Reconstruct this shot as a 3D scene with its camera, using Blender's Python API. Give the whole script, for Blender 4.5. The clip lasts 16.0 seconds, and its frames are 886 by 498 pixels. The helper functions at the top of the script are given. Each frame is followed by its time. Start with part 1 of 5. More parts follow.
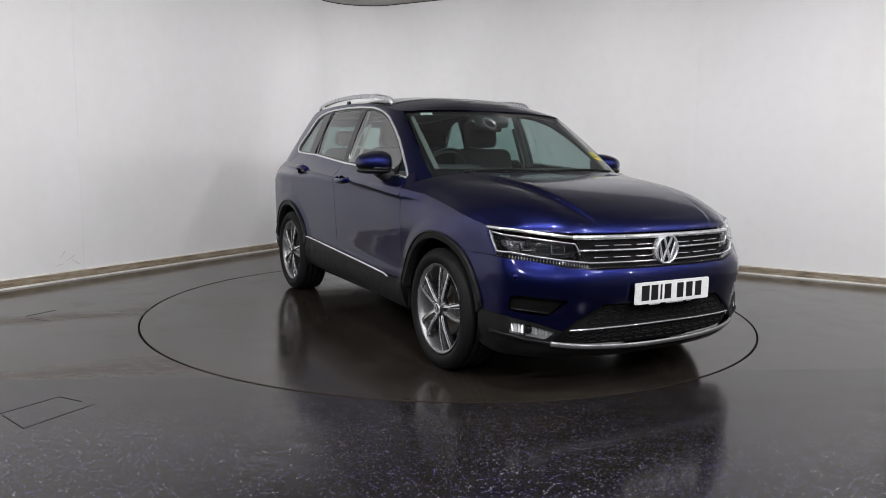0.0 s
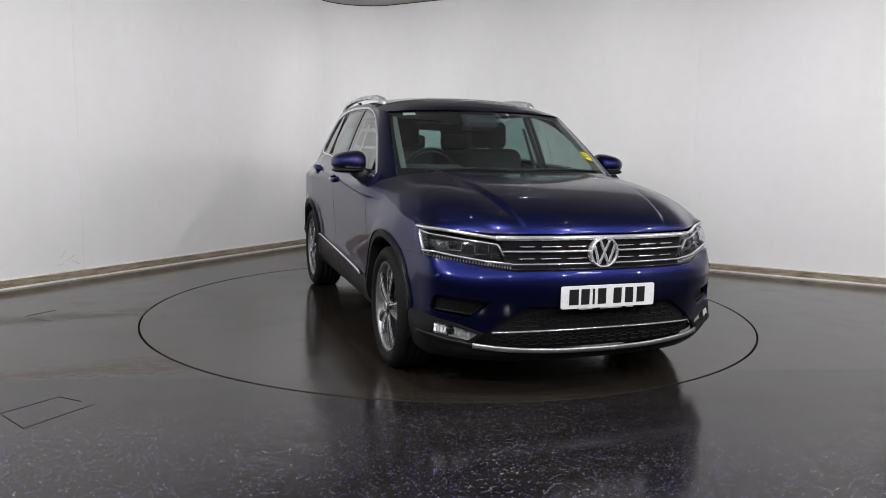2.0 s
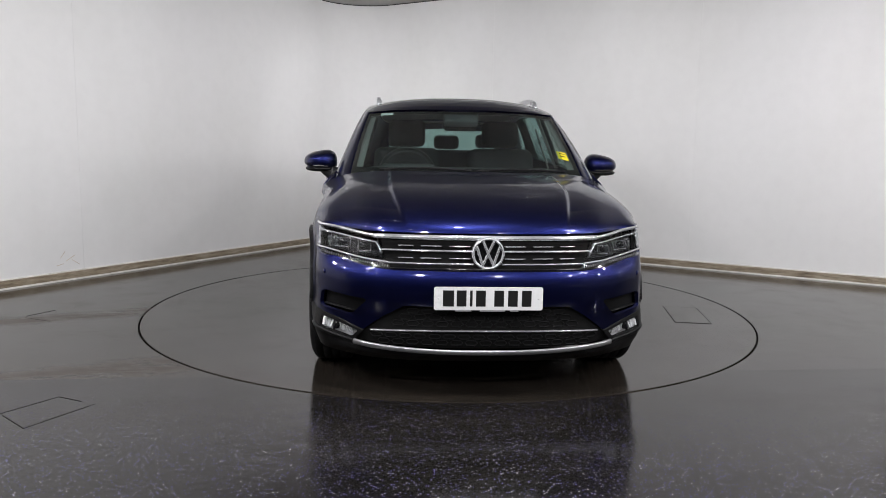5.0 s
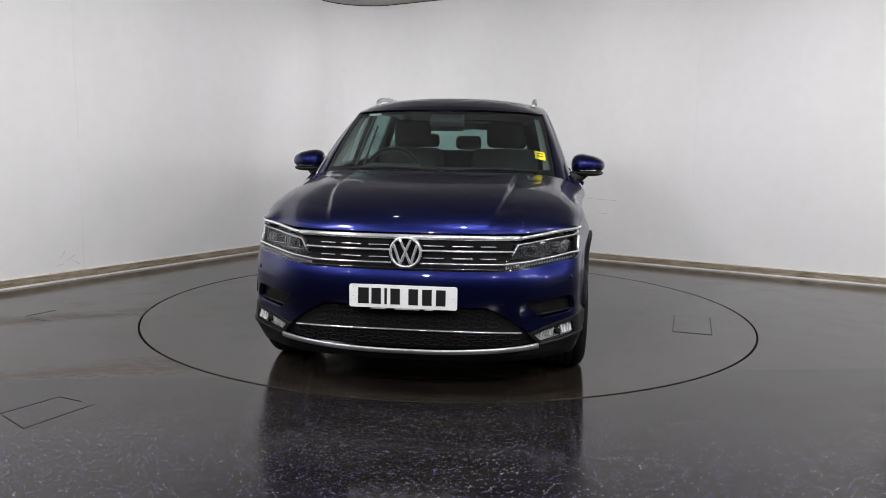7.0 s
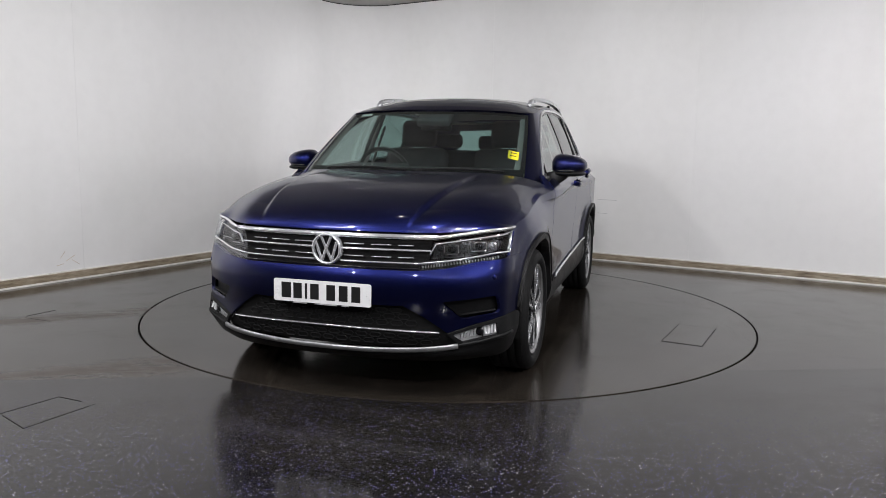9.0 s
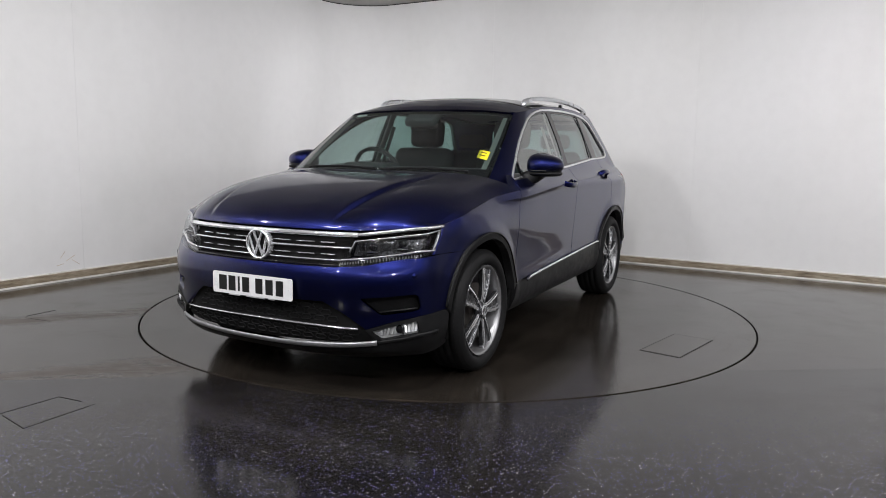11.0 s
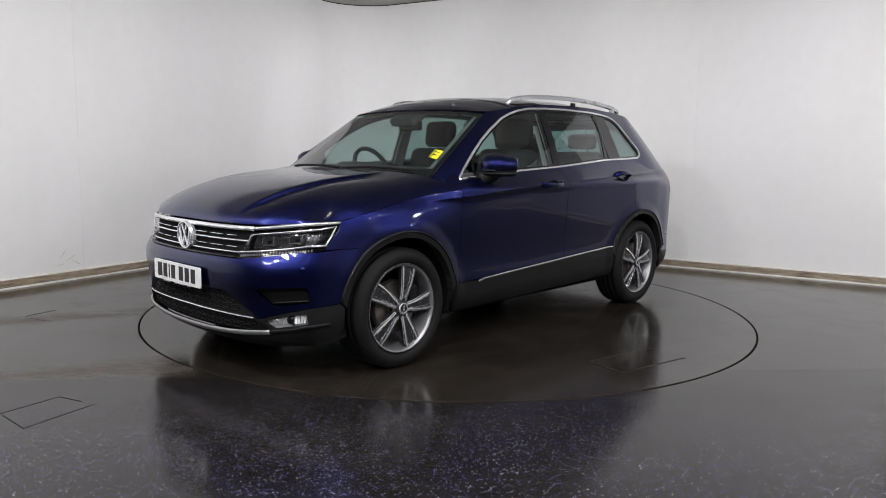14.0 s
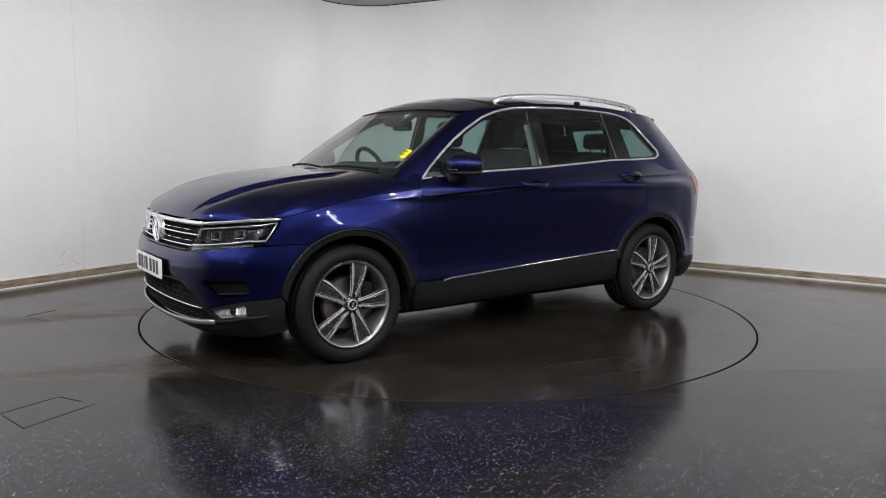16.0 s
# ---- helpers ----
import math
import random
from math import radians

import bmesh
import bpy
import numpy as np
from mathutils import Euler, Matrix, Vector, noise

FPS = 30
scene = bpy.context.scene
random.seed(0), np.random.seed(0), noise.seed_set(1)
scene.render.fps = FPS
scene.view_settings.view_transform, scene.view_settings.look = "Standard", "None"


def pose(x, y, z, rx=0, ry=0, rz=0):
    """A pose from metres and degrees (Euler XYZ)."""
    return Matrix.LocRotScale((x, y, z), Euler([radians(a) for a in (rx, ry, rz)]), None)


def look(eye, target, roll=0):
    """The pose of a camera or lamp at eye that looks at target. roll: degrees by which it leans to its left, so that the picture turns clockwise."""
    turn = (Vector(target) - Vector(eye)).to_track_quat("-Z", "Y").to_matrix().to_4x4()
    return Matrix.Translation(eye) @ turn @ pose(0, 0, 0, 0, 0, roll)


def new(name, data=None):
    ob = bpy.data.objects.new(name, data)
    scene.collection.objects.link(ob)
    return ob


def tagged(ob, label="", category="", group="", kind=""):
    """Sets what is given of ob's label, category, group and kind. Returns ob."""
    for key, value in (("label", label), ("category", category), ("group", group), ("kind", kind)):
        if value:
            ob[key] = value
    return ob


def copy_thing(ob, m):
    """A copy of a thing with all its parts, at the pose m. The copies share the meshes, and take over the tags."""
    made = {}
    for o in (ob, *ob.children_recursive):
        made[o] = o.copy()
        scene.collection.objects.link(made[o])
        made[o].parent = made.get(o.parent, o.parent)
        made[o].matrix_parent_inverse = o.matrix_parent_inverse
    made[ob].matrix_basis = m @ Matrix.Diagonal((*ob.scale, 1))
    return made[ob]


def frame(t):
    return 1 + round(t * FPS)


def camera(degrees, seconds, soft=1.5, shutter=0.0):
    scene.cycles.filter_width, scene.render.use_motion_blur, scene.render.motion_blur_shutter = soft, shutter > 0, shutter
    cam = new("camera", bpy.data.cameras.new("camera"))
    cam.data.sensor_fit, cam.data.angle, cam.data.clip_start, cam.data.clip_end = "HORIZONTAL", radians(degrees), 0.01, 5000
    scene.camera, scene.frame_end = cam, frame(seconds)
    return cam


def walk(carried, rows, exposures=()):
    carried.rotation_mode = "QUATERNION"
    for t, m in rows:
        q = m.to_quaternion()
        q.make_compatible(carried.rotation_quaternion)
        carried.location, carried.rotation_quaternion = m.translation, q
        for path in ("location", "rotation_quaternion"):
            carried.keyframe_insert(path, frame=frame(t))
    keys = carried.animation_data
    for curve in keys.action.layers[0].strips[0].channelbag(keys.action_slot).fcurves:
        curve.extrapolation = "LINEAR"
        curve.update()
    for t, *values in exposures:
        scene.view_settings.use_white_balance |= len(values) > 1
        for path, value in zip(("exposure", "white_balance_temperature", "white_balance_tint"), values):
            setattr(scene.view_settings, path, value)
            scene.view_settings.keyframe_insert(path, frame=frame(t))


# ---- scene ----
from mathutils.geometry import delaunay_2d_cdt

# ---- camera: it stands still on a tripod ----
PITCH = 0.13152
EYE = look((0, 0, 1.2157), (0, math.cos(PITCH), 1.2157 - math.sin(PITCH)), 0.9615)
cam = camera(62.05, 16.0, soft=0.9)
walk(cam, [(0, EYE), (16, EYE)], exposures=[(0, 0.0), (16, 0.0)])

# turntable: its axis, radius and turn
AXIS = (0.056, 5.699)
RADIUS = 2.2646
RING = (0.044, 5.745)
CAR_SIDE = 0.0267


def turn_at(t):
    """Heading of the car, degrees."""
    return -60.666 - 5.1662 * t - 0.00151 * (t - 8) ** 2


# room: corner behind the car, walls turned by 30 degrees
CORNER = Vector((-1.26, 10.24))
RIGHTWARD = Vector((0.8628, -0.5056))
BACKWARD = Vector((0.5056, 0.8628))
ROOM_A, ROOM_B, ROOM_H = 10.5, -12.5, 3.102
FILLET = 0.62


def room(a, b, z):
    p = CORNER + RIGHTWARD * a + BACKWARD * b
    return (p.x, p.y, z)


# ---- light ----
world = bpy.data.worlds.new("world")
scene.world = world
world.use_nodes = True
world.node_tree.nodes["Background"].inputs[0].default_value = (0.6, 0.65, 0.7, 1)
world.node_tree.nodes["Background"].inputs[1].default_value = 0.02


def area_lamp(name, place, size, power, size_y=None, turn=0.0, spread=170):
    data = bpy.data.lights.new(name, "AREA")
    data.shape = "DISK" if size_y is None else "RECTANGLE"
    data.size = size
    if size_y is not None:
        data.size_y = size_y
    data.energy, data.color, data.spread = power, LAMP_COLOUR, radians(spread)
    ob = new(name, data)
    ob.matrix_world = Matrix.Translation(place) @ Matrix.Rotation(turn, 4, "Z")
    return ob


LAMP_COLOUR = (0.985, 0.975, 1.0)
ROOM_TURN = math.atan2(RIGHTWARD.y, RIGHTWARD.x)
# adjustable ceiling spots on the camera's side of the turntable, turned towards the white walls
SPOTS = [(-3.9, 3.3), (-2.0, 2.3), (0.2, 2.6), (2.3, 2.3), (4.4, 3.2), (6.3, 4.4), (-2.9, 0.5), (-0.9, -0.2), (1.2, -0.3), (3.3, 0.4), (5.4, 1.6)]
SMALL = [(-3.2 + 0.8 * k, 1.4) for k in range(10)] + [(-2.0 + 1.0 * k, -1.3) for k in range(6)] + [(-0.6, 4.2), (1.6, 4.0)]
TUBES = [(-2.6, 1.9), (3.4, 1.5)]
TILT = radians(36)
for x, y in SPOTS:
    aim = Vector((0.55 * x - x, 9.5 - y)).normalized()
    way = Vector((aim.x * math.sin(TILT), aim.y * math.sin(TILT), -math.cos(TILT)))
    ob = area_lamp("spot_lamp", (x, y, ROOM_H - 0.10), 0.12, 35.0)
    ob.matrix_world = Matrix.Translation((x, y, ROOM_H - 0.10)) @ way.to_track_quat("-Z", "Y").to_matrix().to_4x4()
# unseen shaded fill lamps, added to brighten the white walls only
WALL_FILLS = [(2.2, -b, -1.0, 0.0) for b in (1.4, 3.8, 6.2, 8.8)] + [(a, -2.2, 0.0, 1.0) for a in (1.4, 3.8, 6.2)]
for a, b, da, db in WALL_FILLS:
    aim = RIGHTWARD * da + BACKWARD * db
    way = Vector((aim.x * 0.80, aim.y * 0.80, -0.60))
    ob = area_lamp("wall_fill_lamp", room(a, b, ROOM_H - 0.08), 0.16, 7.5, spread=115)
    ob.matrix_world = Matrix.Translation(room(a, b, ROOM_H - 0.08)) @ way.to_track_quat("-Z", "Y").to_matrix().to_4x4()
for x, y in TUBES:
    for k in (-1, 0, 1):
        area_lamp("tube_lamp", (x, y + 0.12 * k, ROOM_H - 0.06), 0.6, 6.0, 0.03)


# ---- materials ----
def material(name, colour, rough=0.5, metal=0.0, coat=0.0, coat_rough=0.03, spec=0.5):
    m = bpy.data.materials.new(name)
    m.use_nodes = True
    b = m.node_tree.nodes["Principled BSDF"]
    b.inputs["Base Color"].default_value = (*colour, 1)
    b.inputs["Roughness"].default_value = rough
    b.inputs["Metallic"].default_value = metal
    b.inputs["Coat Weight"].default_value = coat
    b.inputs["Coat Roughness"].default_value = coat_rough
    b.inputs["Specular IOR Level"].default_value = spec
    return m


def node(m, kind, **inputs):
    n = m.node_tree.nodes.new(kind)
    for key, value in inputs.items():
        n.inputs[key.replace("_", " ")].default_value = value
    return n


def link(m, a, b):
    m.node_tree.links.new(a, b)


def coords(m, scale=(1, 1, 1)):
    tc, mp = node(m, "ShaderNodeTexCoord"), node(m, "ShaderNodeMapping")
    mp.inputs["Scale"].default_value = scale
    link(m, tc.outputs["Object"], mp.inputs["Vector"])
    return mp.outputs["Vector"]


def noise_tex(m, scale, detail=4.0, rough=0.55, stretch=(1, 1, 1)):
    n = node(m, "ShaderNodeTexNoise", Scale=scale, Detail=detail, Roughness=rough)
    link(m, coords(m, stretch), n.inputs["Vector"])
    return n.outputs["Fac"]


def ramp(m, fac, stops):
    r = node(m, "ShaderNodeValToRGB")
    e = r.color_ramp.elements
    while len(e) < len(stops):
        e.new(0.5)
    for k, (pos, c) in enumerate(stops):
        e[k].position = pos
        e[k].color = (*c, 1) if len(c) == 3 else c
    link(m, fac, r.inputs["Fac"])
    return r.outputs["Color"]


def mix(m, fac, a, b, blend="MIX"):
    n = node(m, "ShaderNodeMix")
    n.data_type, n.blend_type = "RGBA", blend
    for value, slot in ((fac, 0), (a, 6), (b, 7)):
        if isinstance(value, (float, int)):
            n.inputs[slot].default_value = value
        elif isinstance(value, tuple):
            n.inputs[slot].default_value = (*value, 1)
        else:
            link(m, value, n.inputs[slot])
    return n.outputs[2]


def bump(m, height, strength, distance):
    n = node(m, "ShaderNodeBump", Strength=strength, Distance=distance)
    link(m, height, n.inputs["Height"])
    link(m, n.outputs["Normal"], m.node_tree.nodes["Principled BSDF"].inputs["Normal"])


def to(m, value, name):
    link(m, value, m.node_tree.nodes["Principled BSDF"].inputs[name])


def grained(name, colour, rough, metal=0.0, scale=60.0, amount=0.25, relief=0.0, coat=0.0, rough_var=0.12):
    """A material with grain at two scales in colour and gloss."""
    m = material(name, colour, rough, metal, coat)
    fine, wide = noise_tex(m, scale), noise_tex(m, scale / 14, 3)
    dark = tuple(c * (1 - amount) for c in colour)
    light = tuple(min(1, c * (1 + amount)) for c in colour)
    both = mix(m, 0.5, fine, wide)
    to(m, ramp(m, both, [(0.3, dark), (0.7, light)]), "Base Color")
    to(m, ramp(m, both, [(0.3, (rough - rough_var,) * 3), (0.7, (rough + rough_var,) * 3)]), "Roughness")
    if relief:
        bump(m, fine, 0.5, relief)
    return m


def car_paint():
    m = material("blue_metallic_paint", (0.007, 0.009, 0.085), 0.38, 1.0, 0.78, 0.02)
    flake = node(m, "ShaderNodeTexVoronoi", Scale=900.0)
    link(m, coords(m), flake.inputs["Vector"])
    tone = ramp(m, flake.outputs["Color"], [(0.0, (0.0045, 0.0065, 0.040)), (0.6, (0.0078, 0.0106, 0.070)), (1.0, (0.022, 0.029, 0.155))])
    to(m, tone, "Base Color")
    to(m, ramp(m, noise_tex(m, 6.0, 3), [(0.3, (0.015,) * 3), (0.75, (0.05,) * 3)]), "Coat Roughness")
    return m


def glass(name, tint, shine_gain=0.80, shine_base=0.075):
    m = bpy.data.materials.new(name)
    m.use_nodes = True
    tree = m.node_tree
    tree.nodes.remove(tree.nodes["Principled BSDF"])
    out = tree.nodes["Material Output"]
    clear, shine = node(m, "ShaderNodeBsdfTransparent"), node(m, "ShaderNodeBsdfGlossy")
    clear.inputs["Color"].default_value = (*tint, 1)
    shine.inputs["Roughness"].default_value = 0.0
    weight, both = node(m, "ShaderNodeLayerWeight", Blend=0.5), node(m, "ShaderNodeMixShader")
    power = node(m, "ShaderNodeMath")
    power.operation = "POWER"
    power.inputs[1].default_value = 3.0
    level = node(m, "ShaderNodeMath")
    level.operation = "MULTIPLY_ADD"
    level.inputs[1].default_value, level.inputs[2].default_value = shine_gain, shine_base
    link(m, weight.outputs["Facing"], power.inputs[0])
    link(m, power.outputs[0], level.inputs[0])
    link(m, level.outputs[0], both.inputs[0])
    link(m, clear.outputs[0], both.inputs[1])
    link(m, shine.outputs[0], both.inputs[2])
    link(m, both.outputs[0], out.inputs["Surface"])
    return m


def wall_paint(name, colour, stain):
    m = material(name, colour, 0.62)
    wide = noise_tex(m, 0.7, 4, 0.6, (1, 1, 0.35))
    fine = noise_tex(m, 9.0, 5)
    base = ramp(m, wide, [(0.3, stain), (0.62, colour)])
    to(m, mix(m, 0.10, base, ramp(m, fine, [(0.35, tuple(c * 0.8 for c in colour)), (0.6, colour)])), "Base Color")
    to(m, ramp(m, fine, [(0.3, (0.55,) * 3), (0.7, (0.75,) * 3)]), "Roughness")
    bump(m, noise_tex(m, 1.6, 2, 0.4), 0.25, 0.01)
    return m


def vinyl_floor():
    """Dark safety vinyl with small pale and blue chips."""
    m = material("dark_chip_vinyl", (0.022, 0.020, 0.018), 0.2, spec=0.36)
    vec = coords(m)
    chips = node(m, "ShaderNodeTexVoronoi", Scale=110.0)
    link(m, vec, chips.inputs["Vector"])
    core = ramp(m, chips.outputs["Distance"], [(0.25, (1, 1, 1)), (0.32, (0, 0, 0))])
    sep = node(m, "ShaderNodeSeparateColor")
    link(m, chips.outputs["Color"], sep.inputs[0])
    some = ramp(m, sep.outputs[0], [(0.66, (0, 0, 0)), (0.69, (1, 1, 1))])
    hue = ramp(m, sep.outputs[1], [(0.0, (0.075, 0.075, 0.21)), (0.45, (0.14, 0.135, 0.38)), (0.68, (0.22, 0.215, 0.36)), (0.86, (0.42, 0.415, 0.48)), (1.0, (0.78, 0.77, 0.78))])
    wide = noise_tex(m, 0.8, 5, 0.6)
    dust = ramp(m, noise_tex(m, 0.55, 7, 0.68, (1.0, 2.2, 1)), [(0.46, (0, 0, 0)), (0.66, (1, 1, 1))])
    base = ramp(m, wide, [(0.3, (0.0085, 0.0076, 0.0070)), (0.7, (0.0150, 0.0130, 0.0118))])
    base = mix(m, mix(m, 1.0, dust, (0.55, 0.55, 0.55), "MULTIPLY"), base, (0.030, 0.026, 0.023))
    # the chips are worn off towards the turntable
    spot, near_edge = node(m, "ShaderNodeSeparateXYZ"), node(m, "ShaderNodeMath")
    link(m, vec, spot.inputs[0])
    near_edge.operation = "MULTIPLY"
    near_edge.inputs[1].default_value = 0.2
    link(m, spot.outputs["Y"], near_edge.inputs[0])
    worn = ramp(m, near_edge.outputs[0], [(0.56, (1, 1, 1)), (0.76, (0.08, 0.08, 0.08))])
    chip = mix(m, 1.0, mix(m, 1.0, core, some, "MULTIPLY"), worn, "MULTIPLY")
    to(m, mix(m, chip, base, hue), "Base Color")
    gloss = ramp(m, noise_tex(m, 2.2, 6, 0.62), [(0.3, (0.10,) * 3), (0.7, (0.18,) * 3)])
    to(m, mix(m, dust, gloss, (0.25, 0.25, 0.25)), "Roughness")
    bump(m, noise_tex(m, 140.0, 2), 0.10, 0.001)
    return m


def worn_vinyl(name="worn_brown_black_vinyl", bands=()):
    """Dark worn vinyl; bands are dirty joints: (y at x = 0, slope, half width)."""
    m = material(name, (0.022, 0.019, 0.017), 0.18)
    wide = noise_tex(m, 1.3, 6, 0.62)
    scuff = noise_tex(m, 7.0, 6, 0.65, (1, 3, 1))
    smudge = noise_tex(m, 3.1, 8, 0.72)
    base = ramp(m, wide, [(0.3, (0.0125, 0.0105, 0.0086)), (0.7, (0.025, 0.0208, 0.0168))])
    base = mix(m, ramp(m, smudge, [(0.50, (0, 0, 0)), (0.66, (0.55,) * 3)]), base, (0.036, 0.029, 0.023))
    tone = mix(m, ramp(m, scuff, [(0.62, (0, 0, 0)), (0.80, (0.35,) * 3)]), base, (0.05, 0.045, 0.04))
    gloss = ramp(m, mix(m, 0.6, mix(m, 0.5, wide, scuff), smudge), [(0.32, (0.09,) * 3), (0.5, (0.145,) * 3), (0.68, (0.26,) * 3)])
    if not bands:
        vec, far, round_ = coords(m), node(m, "ShaderNodeVectorMath"), node(m, "ShaderNodeMath")
        far.operation, round_.operation = "LENGTH", "ARCTAN2"
        flat, polar = node(m, "ShaderNodeSeparateXYZ"), node(m, "ShaderNodeCombineXYZ")
        link(m, vec, far.inputs[0])
        link(m, vec, flat.inputs[0])
        link(m, flat.outputs["Y"], round_.inputs[0])
        link(m, flat.outputs["X"], round_.inputs[1])
        link(m, far.outputs["Value"], polar.inputs["X"])
        link(m, round_.outputs[0], polar.inputs["Y"])
        arcs = node(m, "ShaderNodeTexNoise", Scale=5.0, Detail=6.0, Roughness=0.7)
        stretch = node(m, "ShaderNodeMapping")
        stretch.inputs["Scale"].default_value = (4.0, 0.7, 1.0)
        link(m, polar.outputs[0], stretch.inputs["Vector"])
        link(m, stretch.outputs[0], arcs.inputs["Vector"])
        rub = ramp(m, arcs.outputs["Fac"], [(0.56, (0, 0, 0)), (0.70, (0.6,) * 3)])
        tone = mix(m, rub, tone, (0.040, 0.030, 0.023))
        gloss = mix(m, rub, gloss, (0.27, 0.27, 0.27))
    if bands:
        spot = node(m, "ShaderNodeSeparateXYZ")
        link(m, coords(m), spot.inputs[0])
        blot = ramp(m, noise_tex(m, 2.6, 7, 0.7, (1, 3, 1)), [(0.34, (0, 0, 0)), (0.52, (1, 1, 1))])
        west = node(m, "ShaderNodeMath")
        west.operation = "MULTIPLY"
        west.inputs[1].default_value = -0.3
        link(m, spot.outputs["X"], west.inputs[0])
        blot = mix(m, 1.0, blot, ramp(m, west.outputs[0], [(0.36, (0, 0, 0)), (0.46, (1, 1, 1))]), "MULTIPLY")
        for start, slope, half in bands:
            line = node(m, "ShaderNodeMath")
            line.operation = "MULTIPLY_ADD"
            line.inputs[1].default_value, line.inputs[2].default_value = -slope, -start
            link(m, spot.outputs["X"], line.inputs[0])
            off = node(m, "ShaderNodeMath")
            link(m, line.outputs[0], off.inputs[0])
            link(m, spot.outputs["Y"], off.inputs[1])
            away = node(m, "ShaderNodeMath")
            away.operation = "ABSOLUTE"
            link(m, off.outputs[0], away.inputs[0])
            dirt = mix(m, 1.0, blot, ramp(m, away.outputs[0], [(half * 0.3, (1, 1, 1)), (half, (0, 0, 0))]), "MULTIPLY")
            tone = mix(m, dirt, tone, (0.046, 0.036, 0.028))
            gloss = mix(m, dirt, gloss, (0.42, 0.42, 0.42))
    to(m, tone, "Base Color")
    to(m, gloss, "Roughness")
    bump(m, noise_tex(m, 90.0, 2), 0.05, 0.001)
    return m


def stained_wood():
    m = material("stained_skirting_wood", (0.30, 0.25, 0.18), 0.45)
    grain = noise_tex(m, 5.0, 7, 0.7, (1, 1, 6))
    to(m, ramp(m, grain, [(0.28, (0.10, 0.075, 0.05)), (0.5, (0.27, 0.22, 0.155)), (0.72, (0.42, 0.37, 0.29))]), "Base Color")
    bump(m, grain, 0.3, 0.004)
    return m


WALL = wall_paint("white_wall_paint", (0.80, 0.795, 0.79), (0.74, 0.735, 0.72))
# grey of the walls out of view, set by what the car mirrors
UNSEEN_WALL = wall_paint("unseen_wall_grey", (0.31, 0.31, 0.315), (0.25, 0.25, 0.25))
CEILING = wall_paint("grey_ceiling_paint", (0.44, 0.43, 0.42), (0.38, 0.37, 0.36))
GAP = material("dark_gap", (0.008, 0.008, 0.008), 0.8)
SEAM = grained("dirty_floor_joint", (0.016, 0.014, 0.012), 0.5, scale=30, amount=0.5)
SMEAR = grained("brown_smear", (0.62, 0.55, 0.47), 0.7, scale=60, amount=0.25)
SCUFF = grained("grey_scuff", (0.45, 0.45, 0.46), 0.7, scale=40, amount=0.3)
FLOOR = vinyl_floor()
TABLE = worn_vinyl()
HALL = worn_vinyl("dirty_hall_vinyl", ((6.47, 0.50, 0.20), (4.76, 0.48, 0.30)))
WOOD = stained_wood()
BEAD = grained("white_sealant", (0.62, 0.60, 0.56), 0.5, scale=12, amount=0.3)
PAINT = car_paint()
PLASTIC = grained("black_grained_plastic", (0.0095, 0.0095, 0.0100), 0.42, scale=260, amount=0.25, relief=0.0004)
GLOSS_BLACK = grained("gloss_black_plastic", (0.006, 0.006, 0.007), 0.14, scale=30, amount=0.2, rough_var=0.05)
SHELL = material("underbody_black", (0.011, 0.011, 0.011), 0.85, spec=0.08)
CHROME = grained("chrome", (0.82, 0.83, 0.85), 0.10, 1.0, scale=25, amount=0.06, rough_var=0.04)
BRIGHT = grained("bright_chrome", (0.86, 0.87, 0.89), 0.15, 0.80, scale=25, amount=0.06, rough_var=0.04)
SATIN = grained("satin_aluminium", (0.62, 0.63, 0.65), 0.28, 0.75, scale=8, amount=0.05, rough_var=0.03)
RUBBER = grained("tyre_rubber", (0.008, 0.008, 0.0083), 0.66, scale=120, amount=0.3, relief=0.0006)
ALLOY_DARK = grained("dark_grey_alloy", (0.058, 0.059, 0.063), 0.26, 0.7, scale=60, amount=0.12, coat=0.5)
BARREL = grained("dark_barrel_alloy", (0.34, 0.34, 0.345), 0.38, 0.8, scale=40, amount=0.15)
ALLOY = grained("polished_alloy", (0.86, 0.87, 0.89), 0.20, 0.74, scale=90, amount=0.1, rough_var=0.07)
BRAKE = grained("brake_disc_steel", (0.22, 0.20, 0.18), 0.4, 0.9, scale=80, amount=0.3)
GLASS = glass("clear_green_glass", (0.70, 0.84, 0.81), 0.85, 0.155)
PRIVACY = glass("dark_green_glass", (0.37, 0.53, 0.51))
EMBER = material("lit_lamp_face", (0.9, 0.9, 0.9), 0.4)
EMBER.node_tree.nodes["Principled BSDF"].inputs["Emission Color"].default_value = (1, 0.98, 0.97, 1)
EMBER.node_tree.nodes["Principled BSDF"].inputs["Emission Strength"].default_value = 90.0
LENS = glass("lamp_lens", (0.93, 0.94, 0.95), 0.30, 0.04)
RED_LENS = grained("red_tail_lens", (0.20, 0.005, 0.007), 0.18, scale=20, amount=0.2, coat=0.3, rough_var=0.05)
TRIM_DARK = grained("charcoal_cabin_fabric", (0.036, 0.036, 0.037), 0.85, scale=220, amount=0.3, relief=0.0008, rough_var=0.08)
TRIM_SOFT = grained("black_cabin_plastic", (0.060, 0.060, 0.060), 0.55, scale=150, amount=0.25, relief=0.0005)
HEADLINER = grained("grey_headliner", (0.42, 0.41, 0.39), 0.9, scale=180, amount=0.1, rough_var=0.05)
PILLAR = grained("grey_pillar_plastic", (0.17, 0.165, 0.16), 0.6, scale=120, amount=0.1)
